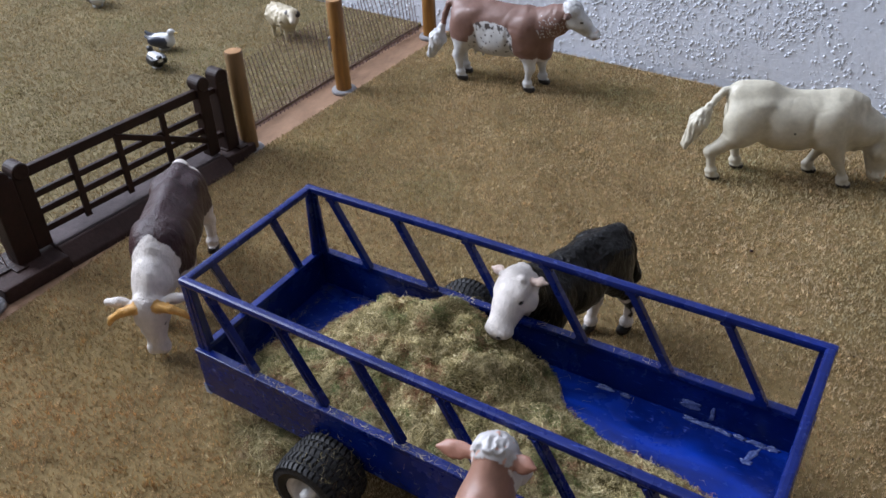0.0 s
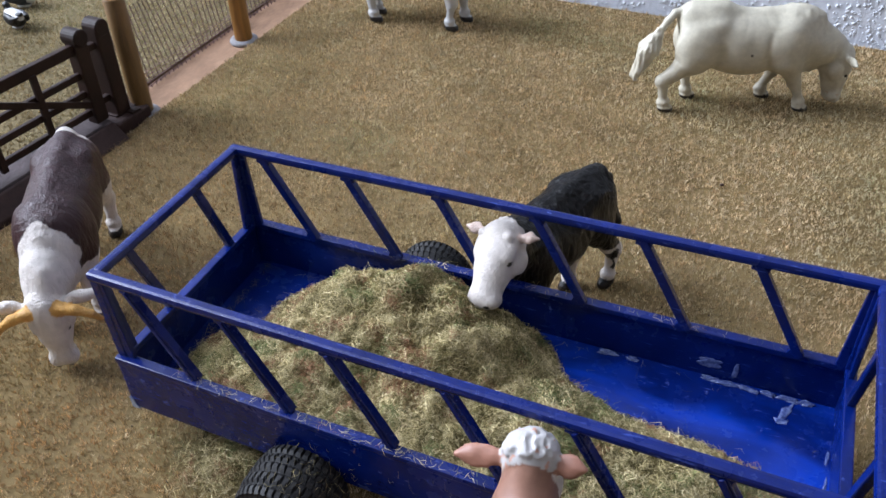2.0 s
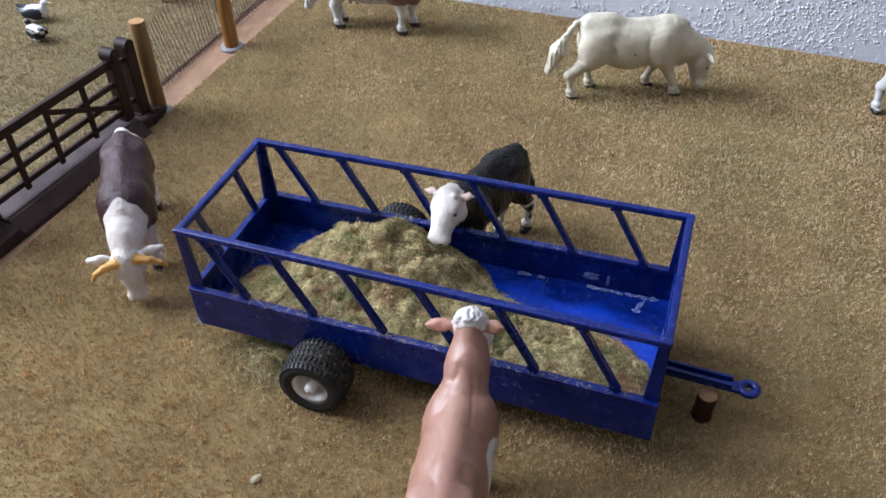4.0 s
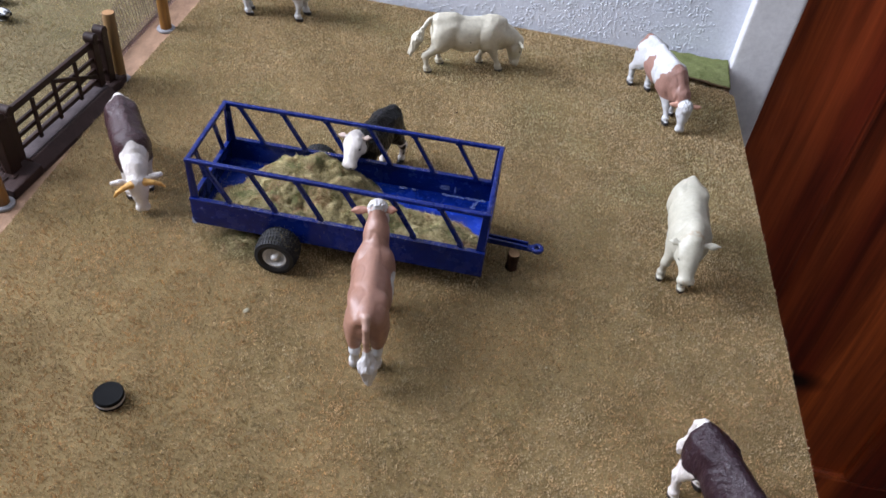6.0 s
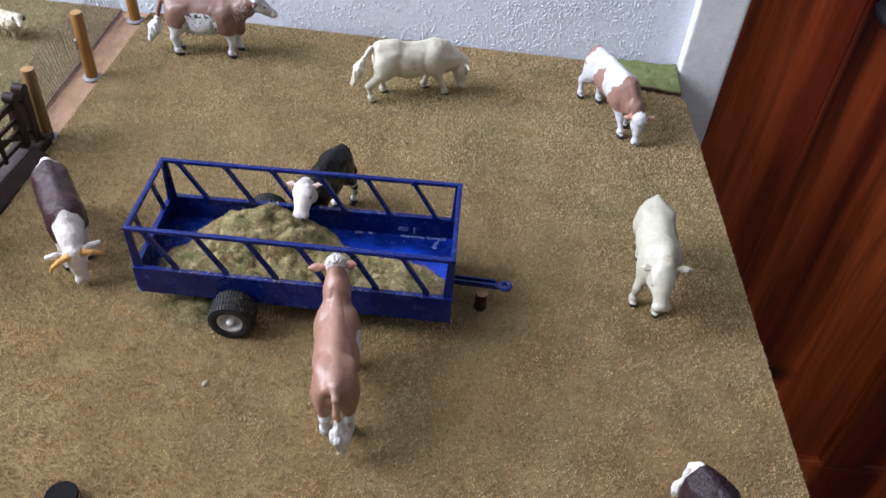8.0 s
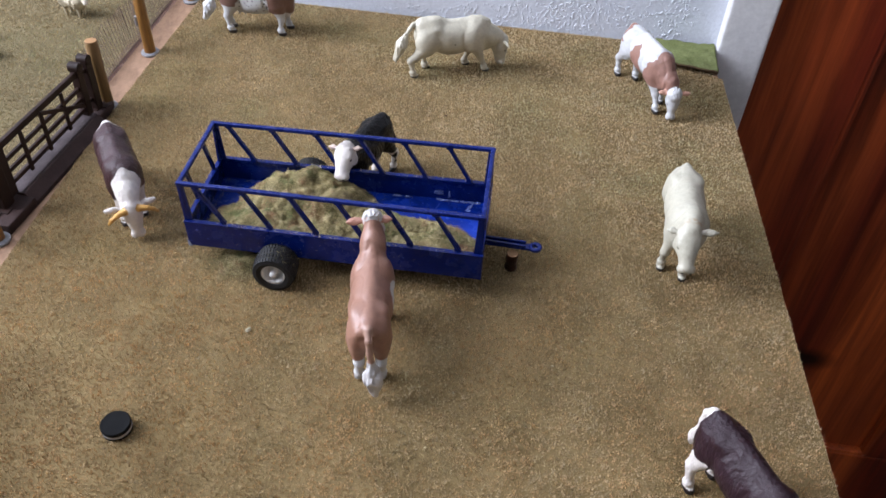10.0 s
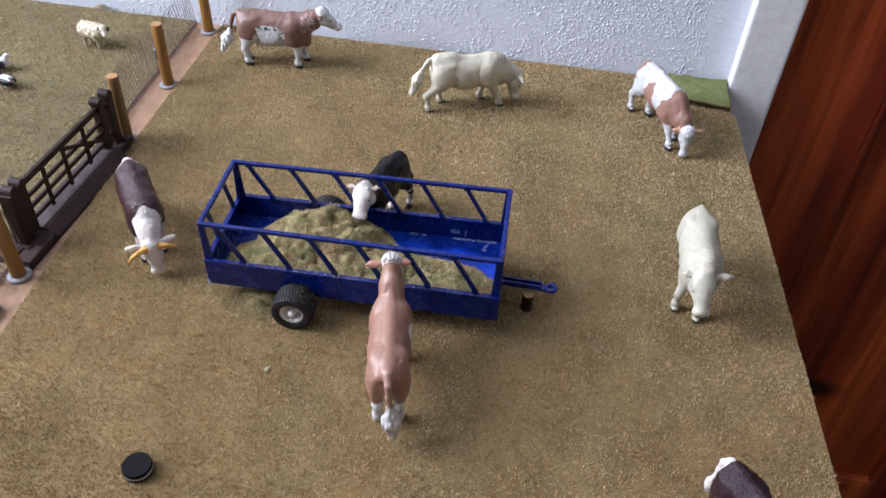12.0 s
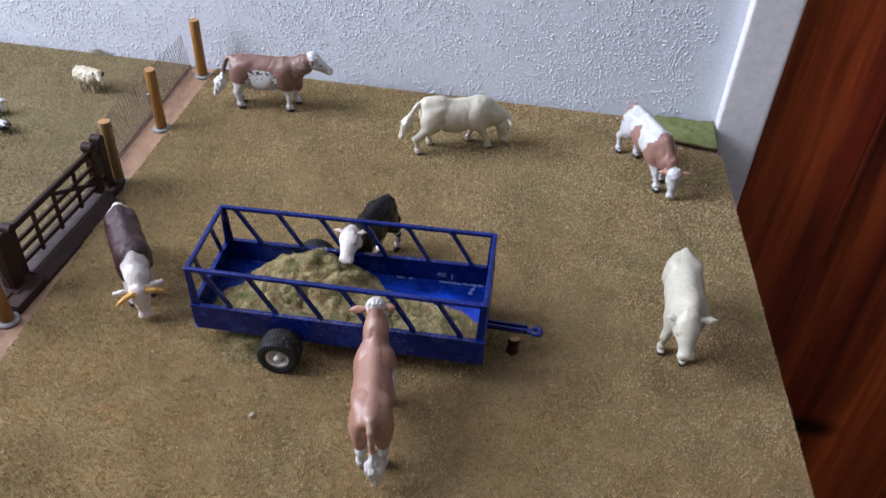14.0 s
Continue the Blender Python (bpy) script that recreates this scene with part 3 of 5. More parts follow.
# the panelled door
door = thing("door_1", "closed red-brown varnished wooden panel door", "door", ROOM, kind="structure")
DY0, DY1 = 0.006, 0.046
STILE, RAIL_Z = 0.105, -0.608
for name, a in (("stile", (DOOR_X0, FLOOR_Z + 0.006, DOOR_X0 + STILE, DOOR_TOP)), ("stile", (DOOR_X1 - STILE, FLOOR_Z + 0.006, DOOR_X1, DOOR_TOP)),
                ("muntin", (0.676, RAIL_Z, 0.726, DOOR_TOP - 0.12)),
                ("bottom_rail", (DOOR_X0 + STILE, FLOOR_Z + 0.006, DOOR_X1 - STILE, RAIL_Z)), ("top_rail", (DOOR_X0 + STILE, DOOR_TOP - 0.12, DOOR_X1 - STILE, DOOR_TOP)),
                ("lock_rail", (DOOR_X0 + STILE, 0.26, 0.676, 0.42)), ("lock_rail", (0.726, 0.26, DOOR_X1 - STILE, 0.42))):
    part(name, box(a[0], DY0, a[1], a[2], DY1, a[3], 0.003), MAT_DOOR, door)
for px0, px1 in ((DOOR_X0 + STILE, 0.676), (0.726, DOOR_X1 - STILE)):
    for pz0, pz1 in ((RAIL_Z, 0.26), (0.42, DOOR_TOP - 0.12)):
        bm = box(px0 - 0.004, DY0 + 0.012, pz0 - 0.004, px1 + 0.004, DY1 - 0.012, pz1 + 0.004)
        for a, b in (((px0, pz0), (px0, pz1)), ((px1, pz0), (px1, pz1)), ((px0, pz0), (px1, pz0)), ((px0, pz1), (px1, pz1))):
            beam((a[0], DY0 + 0.008, a[1]), (b[0], DY0 + 0.008, b[1]), 0.014, 0.014, 0.005, bm)
        part("door_panel", bm, MAT_DOOR, door)
# the black lock case with its tapering rounded foot
bm = bmesh.new()
lock = [(0.450, 0.080), (0.454, 0.071), (0.464, 0.066), (0.60, 0.066), (0.62, 0.085), (0.62, 0.20), (0.56, 0.22), (0.505, 0.20), (0.490, 0.16)]
va = [bm.verts.new((x + 0.007, DY0 - 0.034, z)) for x, z in lock]
vb = [bm.verts.new((x + 0.007, DY0 + 0.001, z)) for x, z in lock]
bm.faces.new(va)
bm.faces.new(vb[::-1])
for i in range(len(lock)):
    j = (i + 1) % len(lock)
    bm.faces.new((va[j], va[i], vb[i], vb[j]))
bmesh.ops.bevel(bm, geom=[e for e in bm.edges if all(v.co.y < 0 for v in e.verts)], offset=0.006, segments=3, affect="EDGES")
part("lock_case", bm, MAT_BLACK, door, "black rounded lock case on the door", True)

# raised chips of the wallpaper
def woodchips():
    n = 66000
    x, z = RNG.uniform(-0.66, 0.30, n), RNG.uniform(-0.01, 0.16, n)
    keep = (field(x, z, 0.016, 11) * 0.55 + field(x, z, 0.045, 12) * 0.45 > RNG.uniform(0.22, 0.86, n)) & (x < 0.262 + 0.02 * field(x, z, 0.01, 13))
    x, z = x[keep], z[keep]
    n, k = len(x), 6
    r = 0.00036 + 0.00072 * RNG.random(n) ** 2.4
    tall = 0.00018 + 0.33 * r * RNG.uniform(0.6, 1.2, n)
    turn, long_ = RNG.normal(np.pi / 2, 0.6, n), RNG.uniform(0.9, 1.8, n)
    rings = []
    for scale, lift in ((1.2, -0.0003), (0.68, 1.0)):
        a = 2 * np.pi * (np.arange(k)[None] + RNG.uniform(-0.3, 0.3, (n, k))) / k
        u, v = r[:, None] * scale * np.cos(a) * long_[:, None], r[:, None] * scale * np.sin(a)
        c, s = np.cos(turn)[:, None], np.sin(turn)[:, None]
        y = (-lift * tall)[:, None] + 0 * a if lift > 0 else np.full_like(a, 0.0003)
        rings.append(np.stack([x[:, None] + c * u - s * v, y, z[:, None] + s * u + c * v], -1))
    verts = np.stack(rings, 1).reshape(n, 2 * k, 3)
    base = (np.arange(n) * 2 * k)[:, None]
    quads = []
    for i in range(k):
        j = (i + 1) % k
        quads.append(base + np.array([i, j, k + j, k + i])[None])
    for i in range(1, k - 1, 2):
        quads.append(base + np.array([k, k + i, k + i + 1, k + i + 2])[None])
    ob = raw_mesh("wallpaper_chips", verts.reshape(-1, 3), np.concatenate(quads), MAT_CHIP, None, True)
    ob.matrix_world = ROOM
    return tagged(ob, "raised white chips in the papered wall", "wallpaper", "", "stuff")


woodchips()

# ---- table, board and turf ----
table = thing("table", "plain wooden table under the model farm", "table")
part("tabletop", box(-0.95, -0.43, -0.052, 0.286, 0.318, -0.020, 0.003), MAT_TABLE, table)
for x in (-0.90, 0.24):
    for y in (-0.38, 0.26):
        part("leg", box(x - 0.025, y - 0.025, FLOOR_Z, x + 0.025, y + 0.025, -0.052, 0.003), MAT_TABLE, table)


def sheet(name, outline, z0, z1, material, label, category):
    bm = bmesh.new()
    va = [bm.verts.new((x, y, z1)) for x, y in outline]
    vb = [bm.verts.new((x, y, z0)) for x, y in outline]
    bm.faces.new(va)
    bm.faces.new(vb[::-1])
    for i in range(len(outline)):
        j = (i + 1) % len(outline)
        bm.faces.new((va[j], va[i], vb[i], vb[j]))
    bmesh.ops.recalc_face_normals(bm, faces=bm.faces)
    return tagged(part(name, bm, material, None, label), "", category, "", "structure")


def wall_y(x):
    return 0.340 - math.tan(radians(2.3)) * x


STRIP_X0, STRIP_X1, MAT_X1 = -0.237, -0.213, 0.302
sheet("ground", [(-0.98, -0.46), (0.2962, -0.46), (0.2962, 0.262), (0.296, 0.322), (-0.98, wall_y(-0.98) - 0.003)], -0.020, -0.0022, MAT_BOARD, "bare pinkish brown baseboard under the turf", "baseboard")
FIELD = [(STRIP_X1, -0.458), (0.2984, -0.458), (0.2984, 0.269), (0.291, 0.274), (0.290, wall_y(0.29) - 0.004), (-0.205, wall_y(-0.205) - 0.006), (-0.212, 0.14)]
PASTURE = [(-0.98, -0.458), (STRIP_X0 - 0.004, -0.458), (STRIP_X0, 0.14), (-0.232, wall_y(-0.232) - 0.006), (-0.98, wall_y(-0.98) - 0.004)]
sheet("turf_field", FIELD, -0.002, 0.0, MAT_TURF, "tan static grass mat of the cattle field", "turf")
sheet("turf_pasture", PASTURE, -0.002, 0.0, MAT_TURF_FAR, "pale greenish static grass mat of the pasture", "turf")


def fibres(name, n, x0, x1, y0, y1, outline, palette, length, label, lean=1.0, seed=1, stains_and_shade=(), rusty=0.0, tone=0.17, width=0.000112):
    """Short flocked grass fibres, slim leaning blades that stand in little tufts."""
    g = np.random.default_rng(seed)
    each = 4
    x, y = g.uniform(x0, x1, n // each), g.uniform(y0, y1, n // each)
    ox, oy = np.array(outline).T
    inside = np.zeros(len(x), bool)
    for i in range(len(ox)):
        xa, ya, xb, yb = ox[i], oy[i], ox[i - 1], oy[i - 1]
        if ya != yb:
            inside ^= ((ya > y) != (yb > y)) & (x < (xb - xa) * (y - ya) / (yb - ya) + xa)
    x, y = x[inside], y[inside]
    n = len(x) * each
    tuft = np.repeat(np.clip(g.normal(1.0, tone, len(x)), 0.45, 1.6), each)
    x, y = np.repeat(x, each) + g.normal(0, 0.00016, n), np.repeat(y, each) + g.normal(0, 0.00016, n)
    a, b = g.uniform(0, 2 * np.pi, n), g.uniform(0, 2 * np.pi, n)
    clump = 0.5 * field(x, y, 0.004, seed + 5) + 0.5 * field(x, y, 0.0015, seed + 6)
    high = length * g.uniform(0.5, 1.15, n) * (0.55 + 0.85 * clump)
    out = length * g.uniform(0.05, 0.65, n) * lean
    w = width * g.uniform(0.6, 1.5, n)
    root = np.stack([x, y, np.full(n, -0.0003)], -1)
    side = np.stack([np.cos(a), np.sin(a), 0 * a], -1) * w[:, None]
    tip = root + np.stack([np.cos(b) * out, np.sin(b) * out, high], -1)
    verts = np.stack([root - side, root + side, tip], 1).reshape(-1, 3)
    t = np.clip(0.22 * field(x, y, 0.05, seed + 1) + 0.20 * field(x, y, 0.012, seed + 2) + 0.30 * field(x, y, 0.0022, seed + 7) + 0.52 * g.random(n) - 0.12, 0, 0.999)
    pal = np.array(palette)
    col = pal[(t * len(pal)).astype(int)] * g.uniform(0.82, 1.16, n)[:, None]
    # tufts that stand out light or dark, rusty drifts and olive ones
    col = col * (tuft * (0.83 + 0.36 * field(x, y, 0.0013, seed + 11)))[:, None]
    drift = 0.5 * field(x, y, 0.042, seed + 3) + 0.3 * field(x, y, 0.013, seed + 12) + 0.35 * field(x, y, 0.0035, seed + 13) + rusty * np.clip(0.5 - y / 0.26, 0, 1)
    rust = np.clip((drift - 0.66) * 5.0, 0, 1) * g.uniform(0.4, 1, n) * np.clip(0.62 - y / 0.22, 0.12, 1)
    olive = np.clip((0.59 - drift) * 5.0, 0, 1) * g.uniform(0.4, 1, n)
    col = col * (1 + rust[:, None] * np.array((0.08, -0.09, -0.24)) + olive[:, None] * np.array((-0.10, -0.01, -0.04)))
    # the dusty, rubbed margin along the bare strip
    if rusty:
        rub = np.exp(-np.clip(x - STRIP_X1, 0, 1) / 0.014) * np.clip(field(x, y, 0.008, seed + 14) * 1.3, 0, 1) * 0.75
        col = col * (1 - rub[:, None]) + rub[:, None] * np.array((0.56, 0.41, 0.27)) * g.uniform(0.75, 1.15, n)[:, None]
    # dirtier patches of the mat, with the dimmer light there painted in
    for sx, sy, rx, ry, k in stains_and_shade:
        d = k * np.exp(-((x - sx) / rx) ** 2 - ((y - sy) / ry) ** 2) * (0.5 + field(x, y, 0.018, seed + 9))
        col = col * (1 - d[:, None] * np.array((0.85, 1.0, 1.1)))
    hue = 0.11 * (field(x, y, 0.0026, seed + 8) + 0.6 * g.random(n) - 0.8)
    col = col * np.stack([1 + hue, 1 - 0.1 * hue, 1 - 1.3 * hue], 1)
    pick = g.random(n)
    col[pick < 0.6 * tone] *= 0.5
    col[pick > 0.95] *= 1.25
    green = field(x, y, 0.045, seed + 4) + 0.6 * g.random(n) > 1.22
    col[green] = col[green] * (0.80, 0.92, 0.84)
    ob = raw_mesh(name, verts, np.arange(3 * n).reshape(n, 3), MAT_FIBRE, np.repeat(col, 3, 0))
    return tagged(ob, label, "grass", "", "stuff")


TAN = [(0.290, 0.209, 0.117), (0.475, 0.350, 0.201), (0.640, 0.484, 0.291), (0.75, 0.586, 0.367), (0.84, 0.683, 0.455)]
PALE = [(0.26, 0.203, 0.112), (0.40, 0.318, 0.185), (0.53, 0.427, 0.258), (0.62, 0.504, 0.315), (0.70, 0.578, 0.378)]
fibres("field_grass", 1150000, STRIP_X1, MAT_X1, -0.30, 0.34, FIELD, TAN, 0.0021, "short tan static grass of the cattle field", 1.0, 21,
       ((-0.16, -0.165, 0.085, 0.055, 0.30), (0.265, -0.10, 0.06, 0.10, 0.24), (0.10, -0.06, 0.035, 0.03, 0.12), (0.16, 0.05, 0.05, 0.05, 0.12)), 0.20)
fibres("pasture_grass", 340000, -0.64, -0.232, -0.02, 0.37, PASTURE, PALE, 0.0020, "short pale greenish static grass of the pasture", 1.0, 41, tone=0.10, width=0.00016)


# ---- fence, gate and netting ----
def fence_post(x, y, high, tilt, turn, label, wood=MAT_POST):
    post = thing("fence_post", label, "fence post", pose(x, y, -0.0022, 0, tilt, turn), "fence posts along the bare strip")
    bm = lathe([(0, 0), (0.0048, 0), (0.0050, 0.002), (0.0048, high * 0.5), (0.0049, high - 0.0006), (0.0045, high)], 28)
    part("shaft", bm, wood, post, "", True)
    part("end_grain", lathe([(0.0045, high - 0.0002), (0.0044, high + 0.0003), (0, high + 0.0004)], 28), MAT_POST_END, post, "darker sawn top")
    part("foot_ring", lathe([(0.0046, 0.0), (0.0078, 0.0), (0.0082, 0.0012), (0.0077, 0.0023), (0.0050, 0.0027)], 28), MAT_WASHER, post, "grey putty ring", True)


def post_clip(x, y, z, turn):
    clip = part("post_clip", box(-0.0012, -0.0018, -0.0045, 0.0012, 0.0018, 0.0045, 0.0009), MAT_WASHER, None, "small grey clip holding the netting to a post")
    clip.matrix_world = pose(x, y, z, 0, 0, turn)
    tagged(clip, "", "clip")


fence_post(-0.214, 0.3265, 0.0605, -1.0, 10, "honey varnished wooden dowel post by the wall")
fence_post(-0.2170, 0.2225, 0.0610, -1.5, 80, "honey varnished wooden dowel post in a grey ring")
fence_post(-0.2190, 0.1330, 0.0600, 1.0, 150, "dull brown wooden dowel post beside the gate", MAT_POST_DARK)
fence_post(-0.2270, -0.0330, 0.0610, 1.5, 220, "honey varnished wooden dowel post beside the trough")


def netting(ya, yb, x_a, x_b, za, zb, label):
    """Fine square netting between two posts, a little slack."""
    pitch, w = 0.0037, 0.00024
    bm = bmesh.new()

    def place(y, z):
        u = (y - ya) / (yb - ya)
        sag = 0.0016 * math.sin(6.0 * u + 1) + 0.0009 * math.sin(17 * u)
        top = za + (zb - za) * u - 0.0012 * math.sin(math.pi * u)
        return Vector((x_a + (x_b - x_a) * u + sag * z - 0.10 * z * top, y - 0.0045 * z + 0.0025 * z * math.sin(9 * u), -0.0015 + z * top))

    ny = int((yb - ya) / pitch)
    for i in range(ny + 1):
        y = ya + (yb - ya) * i / ny
        for j in range(4):
            beam(place(y, j / 4 - (0.05 if j == 0 else 0)), place(y, (j + 1) / 4 + (0.05 if j == 3 else 0.01)), w * 1.6, w * 1.4, 0, bm, (0, 1, 0))
    # a doubled seam with heavier rungs
    for k in range(15):
        y = ya + (yb - ya) * (3 + 0.03 * k) / ny
        beam(place(y, 0.04 + k / 16), place(y + pitch, 0.04 + k / 16), w * 2.4, w * 1.6, 0, bm, (0, 0, 1))
    # the closer woven selvage along the foot
    for r in range(5):
        for i in range(0, ny, 2):
            p, q = ya + (yb - ya) * i / ny, ya + (yb - ya) * min(i + 2, ny) / ny
            beam(place(p, 0.02 + 0.045 * r), place(q, 0.02 + 0.045 * r), w * 1.5, w, 0, bm, (0, 0, 1))
    rows = 13
    for r in range(rows + 1):
        for i in range(0, ny, 2):
            p, q = ya + (yb - ya) * i / ny, ya + (yb - ya) * min(i + 2, ny) / ny
            beam(place(p, r / rows), place(q, r / rows), w * 0.55, w * 0.55, 0, bm, (0, 0, 1))
    return tagged(part("wire_netting", bm, MAT_NET, None, label), "", "netting", "wire netting panels")


post_clip(-0.2228, 0.2205, 0.0300, 20)
netting(0.226, 0.332, -0.2325, -0.2275, 0.041, 0.040, "slack rusty brown wire netting between dowel posts by the wall")
netting(0.136, 0.226, -0.2335, -0.2325, 0.041, 0.041, "slack rusty brown wire netting between two dowel posts")
netting(-0.055, -0.010, -0.2380, -0.2340, 0.040, 0.038, "slack rusty brown wire netting beside the gate post")


def farm_gate():
    gate = thing("farm_gate", "dark brown plastic five-bar farm gate on a moulded base", "gate", pose(-0.2345, -0.001, 0.0, 0, 0, -5.5))
    # local y runs along the gate
    part("base_pad", box(-0.0125, -0.024, -0.0022, 0.0158, 0.0088, 0.0056, 0.0012), MAT_GATE_BASE, gate)
    part("base_pad", box(-0.0125, 0.112, -0.0022, 0.0092, 0.134, 0.0056, 0.0012), MAT_GATE_BASE, gate)
    for name, profile, material, label in (
            ("base_plate", [(-0.0105, -0.0022), (0.0158, -0.0022), (0.0152, 0.0006), (0.0078, 0.0066), (-0.0105, 0.0066)], MAT_GATE_BASE, "dusty brown sloping bank"),
            ("base_step", [(-0.0100, 0.0062), (0.0066, 0.0062), (0.0060, 0.0074), (-0.0098, 0.0074)], MAT_GATE_STEP, "dusty grey stone-like step")):
        bm = bmesh.new()
        ends = [[bm.verts.new((x, y, z)) for x, z in profile] for y in (0.0089, 0.1119)]
        bm.faces.new(ends[0])
        bm.faces.new(ends[1][::-1])
        for i in range(len(profile)):
            j = (i + 1) % len(profile)
            bm.faces.new((ends[0][j], ends[0][i], ends[1][i], ends[1][j]))
        bmesh.ops.recalc_face_normals(bm, faces=bm.faces)
        bmesh.ops.bevel(bm, geom=list(bm.edges), offset=0.0004, segments=1, affect="EDGES")
        part(name, bm, material, gate, label)
    for y in (-0.010, 0.126):
        bm = beam((-0.010, y, 0.0058), (0.0085, y, 0.0058), 0.006, 0.0012, 0.0003)
        beam((0.001, y - 0.009, 0.0059), (0.001, y + 0.008, 0.0059), 0.006, 0.0012, 0.0003, bm, (1, 0, 0))
        part("socket", bm, MAT_GATE, gate, "cross-shaped socket")
    # the two gate posts and the hanging stiles
    bm = box(-0.0046, -0.0095, 0.004, 0.0052, 0.0015, 0.0475, 0.0009)
    part("gate_post", bm, MAT_GATE, gate)
    bm = box(-0.0028, 0.002, 0.0075, 0.0036, 0.0095, 0.0480, 0.0007)
    part("gate_stile", bm, MAT_GATE, gate)
    bm = box(-0.0028, 0.1065, 0.0075, 0.0036, 0.1135, 0.0485, 0.0007)
    part("gate_stile", bm, MAT_GATE, gate)
    bm = box(-0.0040, 0.1185, 0.004, 0.0044, 0.1265, 0.0490, 0.0009)
    part("gate_post", bm, MAT_GATE, gate)
    for y in (-0.0035, 0.0060, 0.110, 0.1225):
        z = 0.0478 if y < 0.05 else 0.0488
        bm = lathe([(0, -0.0042), (0.0034, -0.0042), (0.0040, -0.0036), (0.0040, 0.0042), (0.0034, 0.0048), (0, 0.0048)], 20)
        bmesh.ops.transform(bm, matrix=pose(0, y, z, 0, 90, 0), verts=bm.verts)
        part("rolled_top", bm, MAT_GATE, gate)
    part("hinge_pin", box(-0.001, 0.113, 0.040, 0.002, 0.119, 0.043, 0.0005), MAT_GATE, gate)
    part("hinge_pin", box(-0.001, 0.113, 0.014, 0.002, 0.119, 0.017, 0.0005), MAT_GATE, gate)
    for i, z in enumerate((0.0440, 0.0315, 0.0225, 0.0130)):
        h = 0.0050 if i == 0 else 0.0032
        part("gate_rail", beam((0.0004, 0.009, z + 0.0012), (0.0004, 0.108, z), 0.0030 if i == 0 else 0.0022, h, 0.0005, None, (1, 0, 0)), MAT_GATE, gate)
    for y in (0.031, 0.056, 0.083):
        part("upright", beam((0.0020, y, 0.0105), (0.0020, y, 0.0430), 0.0030, 0.0020, 0.0004), MAT_GATE, gate)
    part("brace", beam((0.0018, 0.055, 0.0425), (0.0018, 0.108, 0.0165), 0.0020, 0.0030, 0.0004, None, (1, 0, 0)), MAT_GATE, gate)


farm_gate()


# ---- the feeder trailer ----
TL, TW, RIM, TOP = 0.0957, 0.0353, 0.0198, 0.0505
SPLAY = -0.0036
TRAILER = pose(0.0027, 0.0001, 0.0159, 0.6, -1.4, -1.5)


def wheel(parent, x, side):
    hub = (x, side * 0.0462, -0.0010)
    R, half = 0.0137, 0.0085
    # one closed skin: sidewalls, shoulders and a tread whose staggered blocks stand proud
    cross = [(0.0072, -half + 0.0022), (0.0082, -half + 0.0006), (0.0105, -half), (0.0125, -half + 0.0007)]
    cross += [(R - 0.0006 - 0.0011 * abs(u / 8) ** 3, half * 0.96 * u / 8) for u in range(-8, 9)]
    cross += [(0.0125, half - 0.0007), (0.0105, half), (0.0082, half - 0.0006), (0.0072, half - 0.0022)]
    seg, n = 280, 40
    bm = bmesh.new()
    rings = []
    for k, (r, h) in enumerate(cross):
        ring = []
        for i in range(seg):
            lift = 0.0
            if 4 <= k <= 20:
                rowi = (k - 4) * 5 // 17
                ph = (i * n / seg + 0.5 * (rowi % 2) + 0.06 * (k - 12) * (1 if rowi % 2 else -1)) % 1
                gap = (k - 4) in (3, 7, 10, 13)
                lift = 0.0 if gap or ph > 0.72 else 0.0008
            elif k in (3, 21):
                lift = 0.0005 if (i * n / seg) % 1 < 0.6 else 0.0
            a = 2 * math.pi * i / seg
            ring.append(bm.verts.new(((r + lift) * math.cos(a), h, (r + lift) * math.sin(a))))
        rings.append(ring)
    for ra, rb in zip(rings, rings[1:]):
        for i in range(seg):
            j = (i + 1) % seg
            bm.faces.new((ra[i], rb[i], rb[j], ra[j]))
    bmesh.ops.recalc_face_normals(bm, faces=bm.faces)
    wh = part("wheel", bm, MAT_TYRE, parent, "black rubber tyre with a lugged tread")
    wh.location = hub
    s = side
    rim = [(0, 0.0086), (0.0014, 0.0086), (0.0021, 0.0078), (0.0024, 0.0040), (0.0032, 0.0018), (0.0056, 0.0008), (0.0061, 0.0034), (0.0065, half - 0.0022), (0.0077, half - 0.0010), (0.0076, half - 0.0026), (0.0071, half - 0.004)]
    bm = lathe([(r, -s * h) for r, h in rim], 40, "y")
    for i in range(5):
        a = 2 * math.pi * i / 5
        m = pose(0.0043 * math.cos(a), s * 0.0016, 0.0043 * math.sin(a)) @ Matrix.Diagonal((0.0011, 0.0012, 0.0011, 1))
        bmesh.ops.create_icosphere(bm, subdivisions=1, radius=1, matrix=m)
    part("rim", bm, MAT_RIM, wh, "off-white moulded rim with hub", True)


